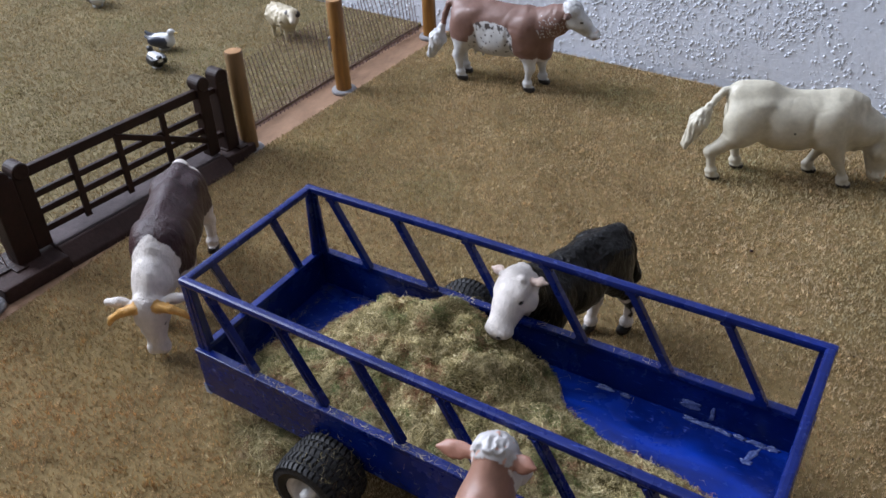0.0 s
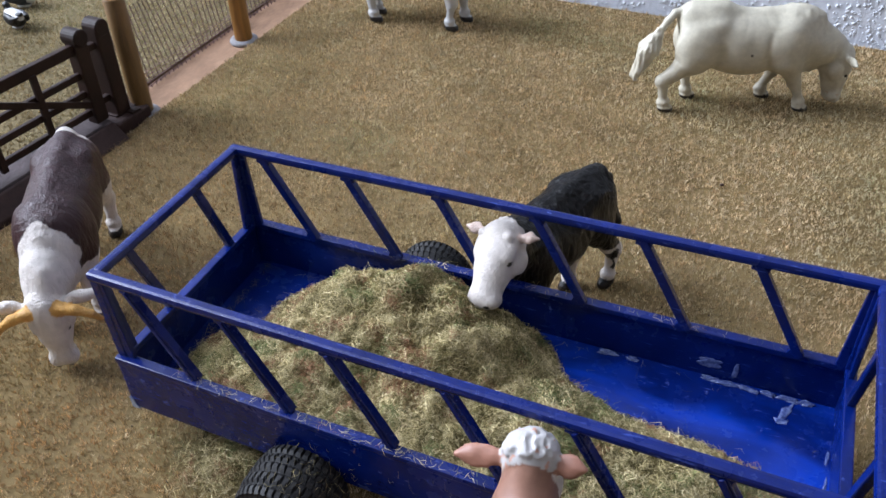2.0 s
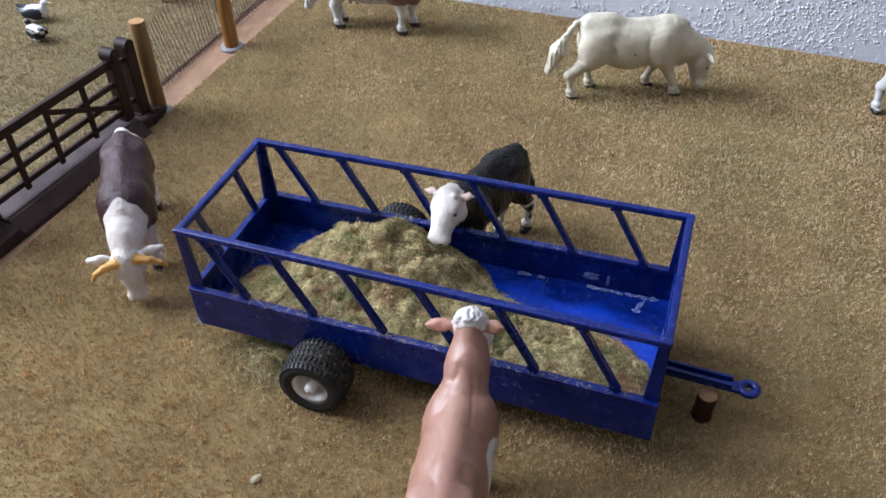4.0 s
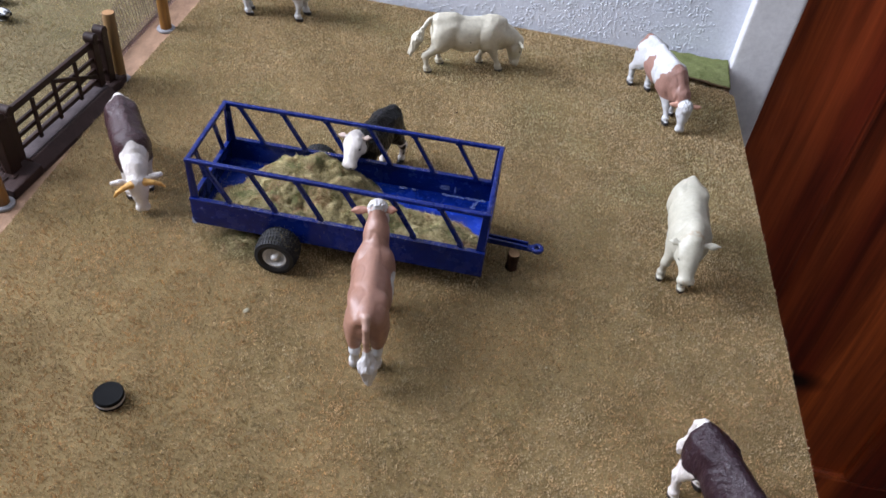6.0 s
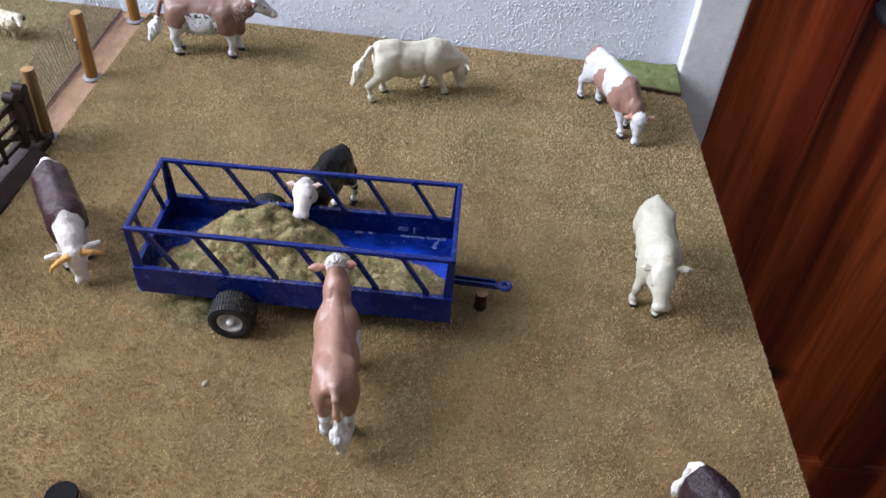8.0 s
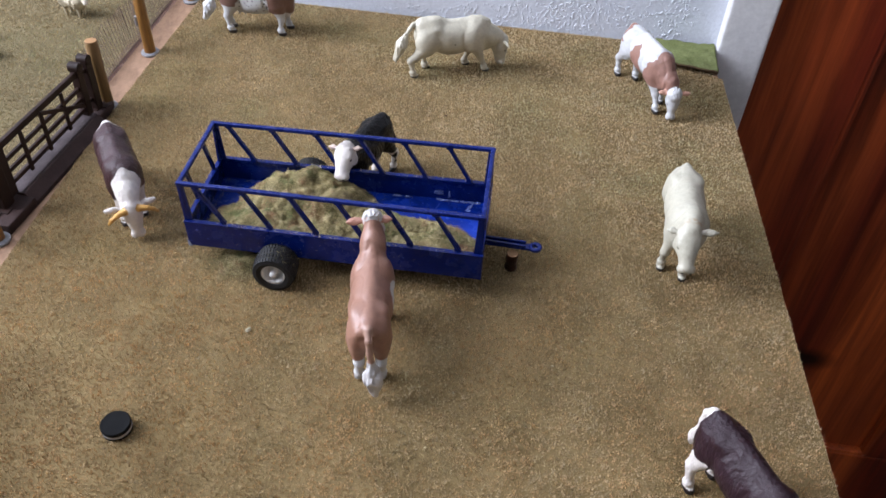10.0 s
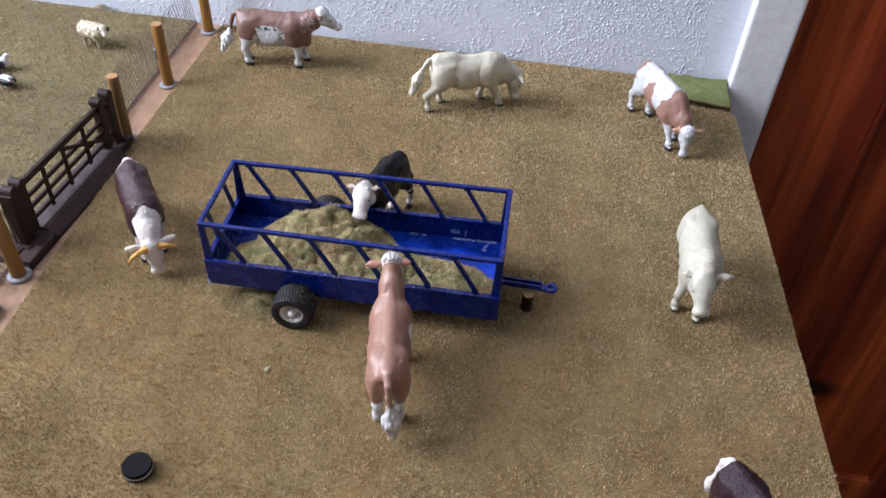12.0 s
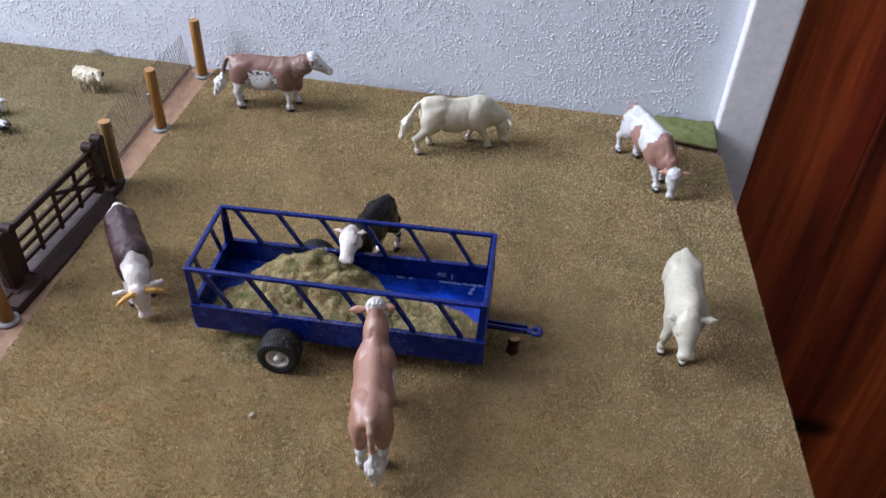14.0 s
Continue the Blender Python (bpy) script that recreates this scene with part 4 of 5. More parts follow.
def feeder_trailer():
    tr = thing("feeder_trailer", "blue plastic toy cattle feeder trailer with hay inside", "toy trailer", TRAILER)
    t = 0.0016

    def piece(name, bm, material, parent, label=""):
        """A moulded part of the body; its near side splays outwards to the drawbar end."""
        for v in bm.verts:
            if v.co.y < 0:
                v.co.y += SPLAY * (v.co.x + TL) / (2 * TL) * min(1, -v.co.y / TW)
        return part(name, bm, material, parent, label)

    piece("floor_panel", box(-TL + t, -TW + t, 0.0006, TL - t, TW - t, 0.0028), MAT_BLUE_FLOOR_LIT, tr)
    for s in (-1, 1):
        ya, yb = sorted((s * TW, s * (TW - t)))
        piece("side_panel", box(-TL, ya, 0, TL, yb, RIM, 0.0005), MAT_BLUE, tr)
        ya, yb = sorted((s * (TW + 0.0002), s * (TW - 0.0030)))
        piece("side_lip", box(-TL - 0.0002, ya, RIM - 0.0014, TL + 0.0002, yb, RIM + 0.0006, 0.0004), MAT_BLUE, tr)
        xa, xb = sorted((s * TL, s * (TL - t)))
        piece("end_panel", box(xa, -TW + t + 0.0001, 0, xb, TW - t - 0.0001, RIM, 0.0003), MAT_BLUE, tr)
        xa, xb = sorted((s * TL, s * (TL - 0.0030)))
        piece("end_lip", box(xa, -TW + 0.0031, RIM - 0.0014, xb, TW - 0.0031, RIM + 0.0006, 0.0004), MAT_BLUE, tr)
        y = s * (TW - 0.0026)
        piece("top_rail", beam((-TL - 0.0004, y, TOP - 0.0013), (TL + 0.0004, y, TOP - 0.0013), 0.0030, 0.0026, 0.0009), MAT_BLUE, tr)
        x = s * (TL - 0.0013)
        piece("end_rail", beam((x, -TW + 0.0030, TOP - 0.0014), (x, TW - 0.0030, TOP - 0.0014), 0.0030, 0.0026, 0.0009, None, (1, 0, 0)), MAT_BLUE, tr)
        for e in (-1, 1):
            x = e * (TL - 0.0016)
            bm = beam((x, y, RIM), (x, y, TOP - 0.002), 0.0024, 0.0030, 0.0004)
            beam((x - e * 0.0026, y + s * 0.0003, RIM), (x - e * 0.0010, y + s * 0.0003, TOP - 0.002), 0.0014, 0.0030, 0.0003, bm)
            beam((x, y - s * 0.0030, RIM), (x, y - s * 0.0012, TOP - 0.002), 0.0030, 0.0014, 0.0003, bm)
            piece("corner_post", bm, MAT_BLUE, tr)
        for i in range(6):
            x = -0.0848 + 0.0300 * i
            bm = beam((x, y, TOP - 0.002), (x + 0.0158, y, RIM + 0.0002), 0.0024, 0.0025, 0.0003)
            beam((x + 0.0006, y + s * 0.0012, TOP - 0.003), (x + 0.0152, y + s * 0.0012, RIM + 0.0006), 0.0008, 0.0013, 0.0003, bm)
            beam((x + 0.0004, y, TOP - 0.0045), (x + 0.0010, y, TOP - 0.0020), 0.0018, 0.0046, 0.0004, bm)
            beam((x + 0.0138, y, RIM + 0.0002), (x + 0.0148, y, RIM + 0.0022), 0.0018, 0.0036, 0.0004, bm)
            piece("slanting_bar", bm, MAT_BLUE, tr)
        x = s * (TL - 0.0013)
        for yt, yb in ((0.0105, 0.0200), (-0.0203, -0.0112)):
            piece("slanting_bar", beam((x, yt, TOP - 0.002), (x, yb, RIM), 0.0022, 0.0026, 0.0004, None, (1, 0, 0)), MAT_BLUE, tr)
        wheel(tr, -0.0350, s)
    # stress-whitened lower corner of the near side
    bm = bmesh.new()
    x0, y0 = -TL - 0.0003, -TW - 0.0003
    tip = [(x0, y0, -0.0003), (x0 + 0.0026, y0, -0.0003), (x0 + 0.0017, y0, 0.0012), (x0 + 0.0011, y0, 0.0032), (x0, y0, 0.0040)]
    va = [bm.verts.new(p) for p in tip]
    vb = [bm.verts.new((x, y + 0.0009, z)) for x, y, z in tip]
    bm.faces.new(va)
    bm.faces.new(vb[::-1])
    for i in range(len(tip)):
        j = (i + 1) % len(tip)
        bm.faces.new((va[j], va[i], vb[i], vb[j]))
    bmesh.ops.recalc_face_normals(bm, faces=bm.faces)
    piece("worn_corner", bm, MAT_WORN, tr, "whitened worn plastic corner")
    part("axle", lathe([(0, -0.040), (0.0020, -0.040), (0.0020, 0.040), (0, 0.040)], 16, "y"), MAT_TYRE, tr, "black axle", True, pose(-0.035, 0, -0.0010))
    part("axle_block", box(-0.043, -0.028, -0.0030, -0.027, 0.028, 0.0004, 0.0006), MAT_BLUE, tr)
    # drawbar with a raised middle rib and an eye
    bar = part("drawbar", beam((TL - 0.001, -0.0020, 0.0000), (0.1255, -0.0020, -0.0016), 0.0054, 0.0018, 0.0005), MAT_BLUE, tr)
    part("rib", beam((TL - 0.001, -0.0040, 0.0020), (0.122, -0.0040, 0.0004), 0.0014, 0.0024, 0.0003), MAT_BLUE, bar)
    part("rib", beam((TL - 0.001, 0.0000, 0.0020), (0.122, 0.0000, 0.0004), 0.0014, 0.0024, 0.0003), MAT_BLUE, bar)
    ring = lathe([(0.0017, -0.0012), (0.0040, -0.0012), (0.0044, -0.0006), (0.0044, 0.0006), (0.0040, 0.0012), (0.0017, 0.0012), (0.0017, -0.0012)], 28)
    part("eye", ring, MAT_BLUE, bar, "", True, pose(0.1285, -0.0020, -0.0012))
    # dried glue left on the floor and the far side
    g = random.Random(8)
    def glue_spot(m, long_, wide, thick):
        bm = bmesh.new()
        bmesh.ops.create_icosphere(bm, subdivisions=4, radius=1)
        o = Vector((g.uniform(0, 9), g.uniform(0, 9), 0))
        for v in bm.verts:
            k = 1 + 0.55 * noise.noise(Vector((v.co.x, v.co.y, 0)) * 1.5 + o) + 0.14 * noise.noise(v.co * 4.0 + o)
            v.co = Vector((v.co.x * long_ * k, v.co.y * wide * k, v.co.z * thick * k))
        part("glue_spot", bm, MAT_GLUE, tr, "pale dried glue spot", True, m)

    for x, long_ in ((0.0300, 0.0030), (0.0375, 0.0018), (0.0605, 0.0030), (0.0655, 0.0036), (0.0712, 0.0030), (0.0765, 0.0026), (0.0815, 0.0030), (0.0865, 0.0024)):
        glue_spot(pose(x, TW - t - 0.0012 + g.uniform(-0.0004, 0.0003), 0.0029, 25, 0, g.uniform(-6, 6)), long_, 0.0009, 0.0007)
    # a run on the floor, a round smear and a drip on the far side
    glue_spot(pose(0.0815, 0.0270, 0.0028, 0, 0, 68), 0.0036, 0.0011, 0.0003)
    glue_spot(pose(0.0807, 0.0236, 0.0028, 0, 0, 10), 0.0018, 0.0012, 0.0003)
    glue_spot(pose(0.0590, TW - t, 0.0082, 90), 0.0034, 0.0020, 0.00016)
    glue_spot(pose(0.0665, TW - t, 0.0075, 90, 0, 0), 0.0008, 0.0030, 0.00016)
    for y in (0.006, 0.015):
        glue_spot(pose(TL - t - 0.0010, y, 0.0028, 0, 0, 85), 0.0024, 0.0004, 0.0002)
    return tr


feeder_trailer()


# ---- hay ----
def heap_height(x, y):
    """Height of the hay over the trailer floor, in the trailer's own frame."""
    main = 0.0232 * np.exp(-(((x + 0.0275) / 0.0375) ** 2 + ((y - 0.010) / 0.0265) ** 2) ** 2.1)
    low = 0.0138 * np.exp(-(((x + 0.018) / 0.060) ** 2 + ((y + 0.014) / 0.029) ** 2) ** 2.0)
    tail = 0.0088 * np.exp(-(((x - 0.042) / 0.043) ** 2 + ((y + 0.016) / 0.0215) ** 2) ** 1.8)
    h = (main ** 4 + low ** 4 + tail ** 4) ** 0.25
    lump = field(x, y, 0.011, 61) * 0.55 + field(x, y, 0.0048, 62) * 0.45
    fine = 0.0016 * (field(x, y, 0.0024, 63) - 0.4) * np.clip(h / 0.004, 0, 1)
    return h * (0.74 + 0.52 * lump) + fine - 0.0013


def strands(name, roots, normals, colours, length, width, seed, label, lift=0.35, parent=None):
    """Curled hay fibres lying on a surface."""
    g = np.random.default_rng(seed)
    n = len(roots)
    a = g.uniform(0, 2 * np.pi, n)
    way = np.stack([np.cos(a), np.sin(a), g.normal(0.05, lift, n)], -1)
    way -= normals * (way * normals).sum(-1, keepdims=True) * 0.75
    way /= np.linalg.norm(way, axis=1, keepdims=True)
    bend = np.cross(way, normals) * g.normal(0, 0.9, n)[:, None] + normals * g.normal(0.0, 0.35, n)[:, None]
    ln = length * g.uniform(0.4, 1.3, n)
    side = np.cross(way, normals + g.normal(0, 0.5, (n, 3)))
    side *= (width * g.uniform(0.7, 1.4, n) / np.linalg.norm(side, axis=1))[:, None]
    pts = []
    k = 3
    for i in range(k):
        u = i / (k - 1)
        c = roots + way * (ln * (u - 0.5))[:, None] + bend * (ln * (u * (1 - u)) * 1.8)[:, None] + normals * (0.0006 * (1 - abs(2 * u - 1)))
        s = side * (1 - 0.55 * abs(2 * u - 1))
        pts += [c - s, c + s]
    verts = np.stack(pts, 1).reshape(-1, 3)
    base = (np.arange(n) * 2 * k)[:, None]
    quads = np.concatenate([base + np.array([2 * i, 2 * i + 1, 2 * i + 3, 2 * i + 2])[None] for i in range(k - 1)])
    ob = raw_mesh(name, verts, quads, MAT_HAY, np.repeat(colours, 2 * k, 0))
    if parent:
        ob.parent = parent
    return tagged(ob, label, "" if parent else "hay", "", "stuff")


HAY = np.array([(0.080, 0.064, 0.022), (0.19, 0.155, 0.058), (0.35, 0.285, 0.138), (0.53, 0.430, 0.218), (0.72, 0.602, 0.345), (0.34, 0.180, 0.095), (0.17, 0.190, 0.070)])


def hay_colours(x, y, n, seed):
    g = np.random.default_rng(seed)
    t = np.clip(0.30 * field(x, y, 0.008, seed + 1) + 0.22 * field(x, y, 0.0022, seed + 3) + 0.72 * g.random(n) - 0.12, 0, 0.999)
    c = HAY[(t * 5).astype(int)] * (g.uniform(0.75, 1.25, n) * (0.62 + 0.60 * field(x, y, 0.012, seed + 4) + 0.40 * field(x, y, 0.0028, seed + 5)))[:, None]
    red = field(x, y, 0.0055, seed + 2) + 0.5 * g.random(n) > 1.12
    c[red] = HAY[5] * g.uniform(0.7, 1.25, red.sum())[:, None]
    green = field(x, y, 0.0060, seed + 6) + 0.6 * g.random(n) > 1.16
    c[green] = HAY[6] * g.uniform(0.5, 1.5, green.sum())[:, None]
    return c


def hay_heap():
    nx, ny = 150, 56
    xs, ys = np.linspace(-0.088, 0.088, nx), np.linspace(-0.0325, 0.0325, ny)
    X, Y = np.meshgrid(xs, ys, indexing="ij")
    H = heap_height(X, Y)
    Z = 0.0026 + np.maximum(H, -0.0010)
    Y = Y + np.where(Y < 0, SPLAY * (X + TL) / (2 * TL) * -Y / TW, 0)
    verts = np.stack([X, Y, Z], -1).reshape(-1, 3)
    idx = np.arange(nx * ny).reshape(nx, ny)
    q = np.stack([idx[:-1, :-1], idx[1:, :-1], idx[1:, 1:], idx[:-1, 1:]], -1).reshape(-1, 4)
    q = q[(H.ravel()[q] > -0.0009).any(1)]
    used, inv = np.unique(q, return_inverse=True)
    x, y = verts[used, 0], verts[used, 1]
    # base colour darkened to paint in the shade between the strands
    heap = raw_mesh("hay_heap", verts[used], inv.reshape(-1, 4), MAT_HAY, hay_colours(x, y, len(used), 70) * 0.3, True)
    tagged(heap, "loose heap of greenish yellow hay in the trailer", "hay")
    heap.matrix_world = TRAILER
    g = np.random.default_rng(72)
    n = 205000
    x, y = g.uniform(-0.088, 0.090, n), g.uniform(-0.0322, 0.0322, n)
    h = heap_height(x, y)
    keep = h > 0.0004
    x, y, h = x[keep], y[keep], h[keep]
    e = 0.0006
    nx_, ny_ = (heap_height(x - e, y) - heap_height(x + e, y)) / (2 * e), (heap_height(x, y - e) - heap_height(x, y + e)) / (2 * e)
    nrm = np.stack([nx_, ny_, np.ones_like(x)], -1)
    nrm /= np.linalg.norm(nrm, axis=1, keepdims=True)
    roots = np.stack([x, y + np.where(y < 0, SPLAY * (x + TL) / (2 * TL) * -y / TW, 0), 0.0028 + h + g.uniform(-0.0012, 0.0011, len(x))], -1)
    strands("loose_hay", roots, nrm, hay_colours(x, y, len(x), 73), 0.0034, 0.000078, 74, "curled hay strands", 0.5, heap)
    # stray wisps on the trailer floor
    n = 800
    x, y = g.normal(-0.04, 0.05, n).clip(-0.090, 0.090), g.normal(0.0, 0.022, n).clip(-0.031, 0.031)
    roots = np.stack([x, y, np.full(n, 0.0031)], -1)
    up = np.tile(np.array([[0.0, 0, 1]]), (n, 1))
    strands("stray_wisps", roots, up, hay_colours(x, y, n, 75) * 0.6, 0.0034, 0.00004, 76, "stray hay wisps", 0.04, heap)

    # wisps caught on the lips, the outer side and the tyre
    n = 420
    x = g.uniform(-0.075, 0.085, n)
    y = np.where(g.random(n) < 0.7, -TW + SPLAY * (x + TL) / (2 * TL) + g.uniform(-0.0002, 0.003, n), TW - g.uniform(0, 0.003, n))
    roots = np.stack([x, y, np.full(n, RIM + 0.0008)], -1)
    strands("caught_wisps", roots, np.tile(np.array([[0.0, 0, 1]]), (n, 1)), hay_colours(x, y, n, 91) * 1.3, 0.0024, 0.00005, 92, "hay wisps caught on the trailer lip", 0.1, heap)
    n = 70
    x, z = g.uniform(-0.07, 0.06, n), g.uniform(0.002, 0.018, n)
    roots = np.stack([x, -TW - 0.0004 + SPLAY * (x + TL) / (2 * TL), z], -1)
    strands("clinging_wisps", roots, np.tile(np.array([[0.0, -1, 0]]), (n, 1)), hay_colours(x, z, n, 93), 0.0024, 0.000035, 94, "hay wisps clinging to the trailer side", 0.9, heap)
    n = 70
    a, y = g.uniform(0.1, 1.9, n), g.uniform(-0.0535, -0.0385, n)
    out = np.stack([np.cos(a), 0 * a, np.sin(a)], -1)
    roots = np.array([[-0.035, 0, -0.0010]]) + out * 0.0141 + np.stack([0 * y, y, 0 * y], -1)
    strands("tyre_wisps", roots, out, hay_colours(a * 0.01, y, n, 95) * 0.6, 0.0030, 0.00005, 96, "hay wisps caught on the tyre", 0.5, heap)


hay_heap()


def hay_tuft(name, cx, cy, rx, ry, high, n, seed, label):
    g = np.random.default_rng(seed)
    u, v = g.normal(0, 0.5, n), g.normal(0, 0.5, n)
    x, y = cx + rx * u, cy + ry * v
    z = 0.0006 + high * np.exp(-(u * u + v * v) * 2) * g.random(n)
    up = np.tile(np.array([[0.0, 0, 1]]), (n, 1))
    ob = strands(name, np.stack([x, y, z], -1), up, hay_colours(x, y, n, seed) * 0.8, 0.0050, 0.00008, seed + 1, label, 0.5)
    return ob


hay_tuft("spilled_hay", -0.060, -0.032, 0.022, 0.012, 0.008, 3200, 81, "spilled hay tuft on the turf under the trailer")
hay_tuft("spilled_hay", -0.036, -0.012, 0.022, 0.016, 0.006, 1600, 83, "spilled hay on the turf below the axle")
hay_tuft("dry_tuft", -0.333, 0.349, 0.008, 0.003, 0.004, 300, 87, "dry grass tuft at the foot of the wall")


# ---- toy animals ----
WHITE, CREAM, BONE = np.array((0.53, 0.53, 0.53)), np.array((0.535, 0.495, 0.39)), np.array((0.68, 0.62, 0.57))
FAWN, PINK, CHOC, BLACK = np.array((0.248, 0.134, 0.103)), np.array((0.55, 0.30, 0.22)), np.array((0.046, 0.023, 0.026)), np.array((0.0045, 0.0042, 0.0042))
HOOF, HORN = np.array((0.018, 0.014, 0.013)), np.array((0.66, 0.36, 0.10))


def blot(col, mask, colour):
    col[mask] = colour
    return col


def finish(col, p, g, seed, hoof=HOOF, wear=0.0, hoof_top=3.4):
    """Hooves, eyes, a slight mottling and worn paint."""
    blot(col, (g == "hoof") & (p[:, 2] < hoof_top), hoof)
    blot(col, np.isin(g, ("eye", "nostril")), (0.02, 0.016, 0.014))
    if wear:
        w = grain3(p, 0.55, seed + 3) + 0.4 * grain3(p, 0.16, seed + 4)
        blot(col, w > 0.62 - wear, BONE)
    return col * (1 + 0.10 * grain3(p, 0.35, seed))[:, None]


def paint_plain(colour, seed, buds=False):
    def paint(p, g):
        col = np.tile(colour, (len(p), 1)).astype(float)
        blot(col, (g == "muzzle") & (grain3(p, 0.5, seed) > 0.25), colour * (0.9, 0.78, 0.72))
        if not buds:
            blot(col, ((p[:, 0] + 1) ** 2 + (p[:, 2] - 36) ** 2 < 0.5) & (p[:, 1] < 0), (0.05, 0.04, 0.035))
        if buds:
            k = np.exp(-((p[:, 0] - 33.5) / 1.6) ** 2 - (p[:, 1] / 6.5) ** 2) * (p[:, 2] > 44) * np.clip(0.55 + 1.6 * grain3(p, 0.5, seed + 1), 0, 1)
            col = col * (1 - k[:, None] * np.array((0.28, 0.48, 0.60)))
        return finish(col, p, g, seed, hoof_top=2.6)
    return paint


def paint_red_white(seed):
    """Fawn coat, white belly panel with flaked paint, white head, legs and tail end."""
    def paint(p, g):
        col = np.tile(FAWN * 0.72, (len(p), 1)).astype(float)
        x, y, z = p.T
        wob = 2.2 * grain3(p, 0.16, seed) + 1.0 * grain3(p, 0.5, seed + 9)
        panel = (((np.abs(x + 4.5 + 0.5 * wob) / 16.5) ** 3 + (np.abs(z - 31 - 0.4 * wob) / 15.0) ** 3) < 1) & (np.abs(y) > 4)
        lobe = ((x + 21) / 4.5) ** 2 + ((z - 40) / 5.5) ** 2 < 1
        blot(col, panel & ~lobe | (z < 23.5 + 0.5 * wob) | (z < 28) & (np.abs(x + 5) < 15) | (x < -20) & (z < 30 + wob), WHITE)
        flake = grain3(p * (1.5, 1, 0.9), 0.42, seed + 2) + 0.35 * np.exp(-((z - 44) / 3.0) ** 2) + 0.35 * np.exp(-((x - 10) / 1.6) ** 2)
        blot(col, panel & ~lobe & (z > 25) & (flake > 0.40), (0.075, 0.062, 0.058))
        blot(col, np.isin(g, ("head", "muzzle", "poll", "tuft")), WHITE)
        blot(col, (g == "leg") & (z < 25 + wob), WHITE)
        blot(col, g == "ear", FAWN * 0.6)
        blot(col, (g == "neck") & (np.abs(grain3(p, 0.55, seed + 5)) < 0.05) & (x > 27) & (z > 40) & (z < 54), WHITE)
        blot(col, (g == "muzzle") & (grain3(p, 0.4, seed + 1) > 0.1), (0.42, 0.36, 0.33))
        return finish(col, p, g, seed)
    return paint


def paint_saddle(seed):
    """White body with fawn neck, shoulder and flank patches."""
    def paint(p, g):
        col = np.tile(WHITE, (len(p), 1)).astype(float)
        x, y, z = p.T
        wob = 4.0 * grain3(p, 0.14, seed)
        wob = wob + 3.0 * np.abs(((z * 0.16 + 0.3 * y) % 2) - 1)
        front = (x > 22 + wob - 0.55 * (52 - z)) & (x > 4) & (z > 20)
        flank = (np.abs(x + 4 + 0.6 * wob) < 9.5 * np.clip((51 - z) / 15, 0, 1) ** 0.7) & (z > 22) & (np.abs(y) > 6)
        rump = (x < -29 - wob) & (z > 40) & (y < 6)
        blot(col, front | flank | rump | (g == "neck"), FAWN * 1.12)
        blot(col, np.isin(g, ("head", "muzzle", "poll", "tuft")), WHITE)
        blot(col, (g == "leg") & (z < 24), WHITE)
        blot(col, g == "ear", PINK)
        return finish(col, p, g, seed)
    return paint


def paint_fawn(seed):
    """All fawn, but white stockings, tail end and curled poll."""
    def paint(p, g):
        col = np.tile(np.array((0.268, 0.138, 0.095)), (len(p), 1)).astype(float)
        x, y, z = p.T
        wob = 2.5 * grain3(p, 0.15, seed)
        blot(col, (g == "leg") & (z < 21 + wob), WHITE)
        blot(col, np.isin(g, ("tuft", "poll")), WHITE * (0.92, 0.88, 0.86))
        blot(col, (g == "poll") & (grain3(p, 0.75, seed + 7) > 0.42), PINK)
        blot(col, (z < 27 + 2 * wob) & (g == "body") & (x > -20), WHITE)
        blot(col, (((x - 4) / 12) ** 2 + ((z - 36) / 9) ** 2 < 1 + 0.2 * wob) & (y < -9), WHITE)
        blot(col, g == "tail", np.array((0.33, 0.195, 0.145)))
        blot(col, np.isin(g, ("head", "muzzle")), BONE)
        blot(col, (g == "ear"), FAWN * 1.3 * (1.05, 0.92, 0.82))
        # small pale rump patch, with a glossy glint painted into the coat
        blot(col, (np.abs(x + 29) < 2.6) & (np.abs(y - 3.6) < 1.3) & (z > 48) & (grain3(p, 0.9, seed + 8) > 0.35), FAWN * 1.6)
        return finish(col, p, g, seed, WHITE * 0.8)
    return paint


def paint_white_face(coat, seed, collar=26, socks=True, rump=-36, stocking=24):
    """A dark coat with white face, rump, belly and feet."""
    def paint(p, g):
        col = np.tile(coat, (len(p), 1)).astype(float)
        x, y, z = p.T
        wob = 2.6 * grain3(p, 0.16, seed)
        blot(col, np.isin(g, ("head", "muzzle", "poll", "ear", "udder")), BONE)
        if collar is not None:
            blot(col, (x > collar + wob) & np.isin(g, ("neck", "body", "leg")), BONE)
            blot(col, (x < rump + 0.5 * wob) | np.isin(g, ("tail", "tuft")), BONE)
            blot(col, (z < 24 + wob) | (y > 5) & (z < 31 + 2 * wob), BONE)
        if socks:
            blot(col, (g == "leg") & (z < (13 if collar is None else stocking) + 2 * wob), BONE)
        if collar is None:
            blot(col, (g == "leg") & (x < -15) & (z < 22) & (z > 7) & (grain3(p, 0.16, seed + 6) > -0.12), BONE)
            blot(col, (g == "neck") & (x > 33.5), BONE)
            blot(col, g == "ear", (0.64, 0.49, 0.41))
            blot(col, (g == "tuft") & (z < 20), BONE)
        blot(col, g == "horn", HORN)
        return finish(col, p, g, seed)
    return paint


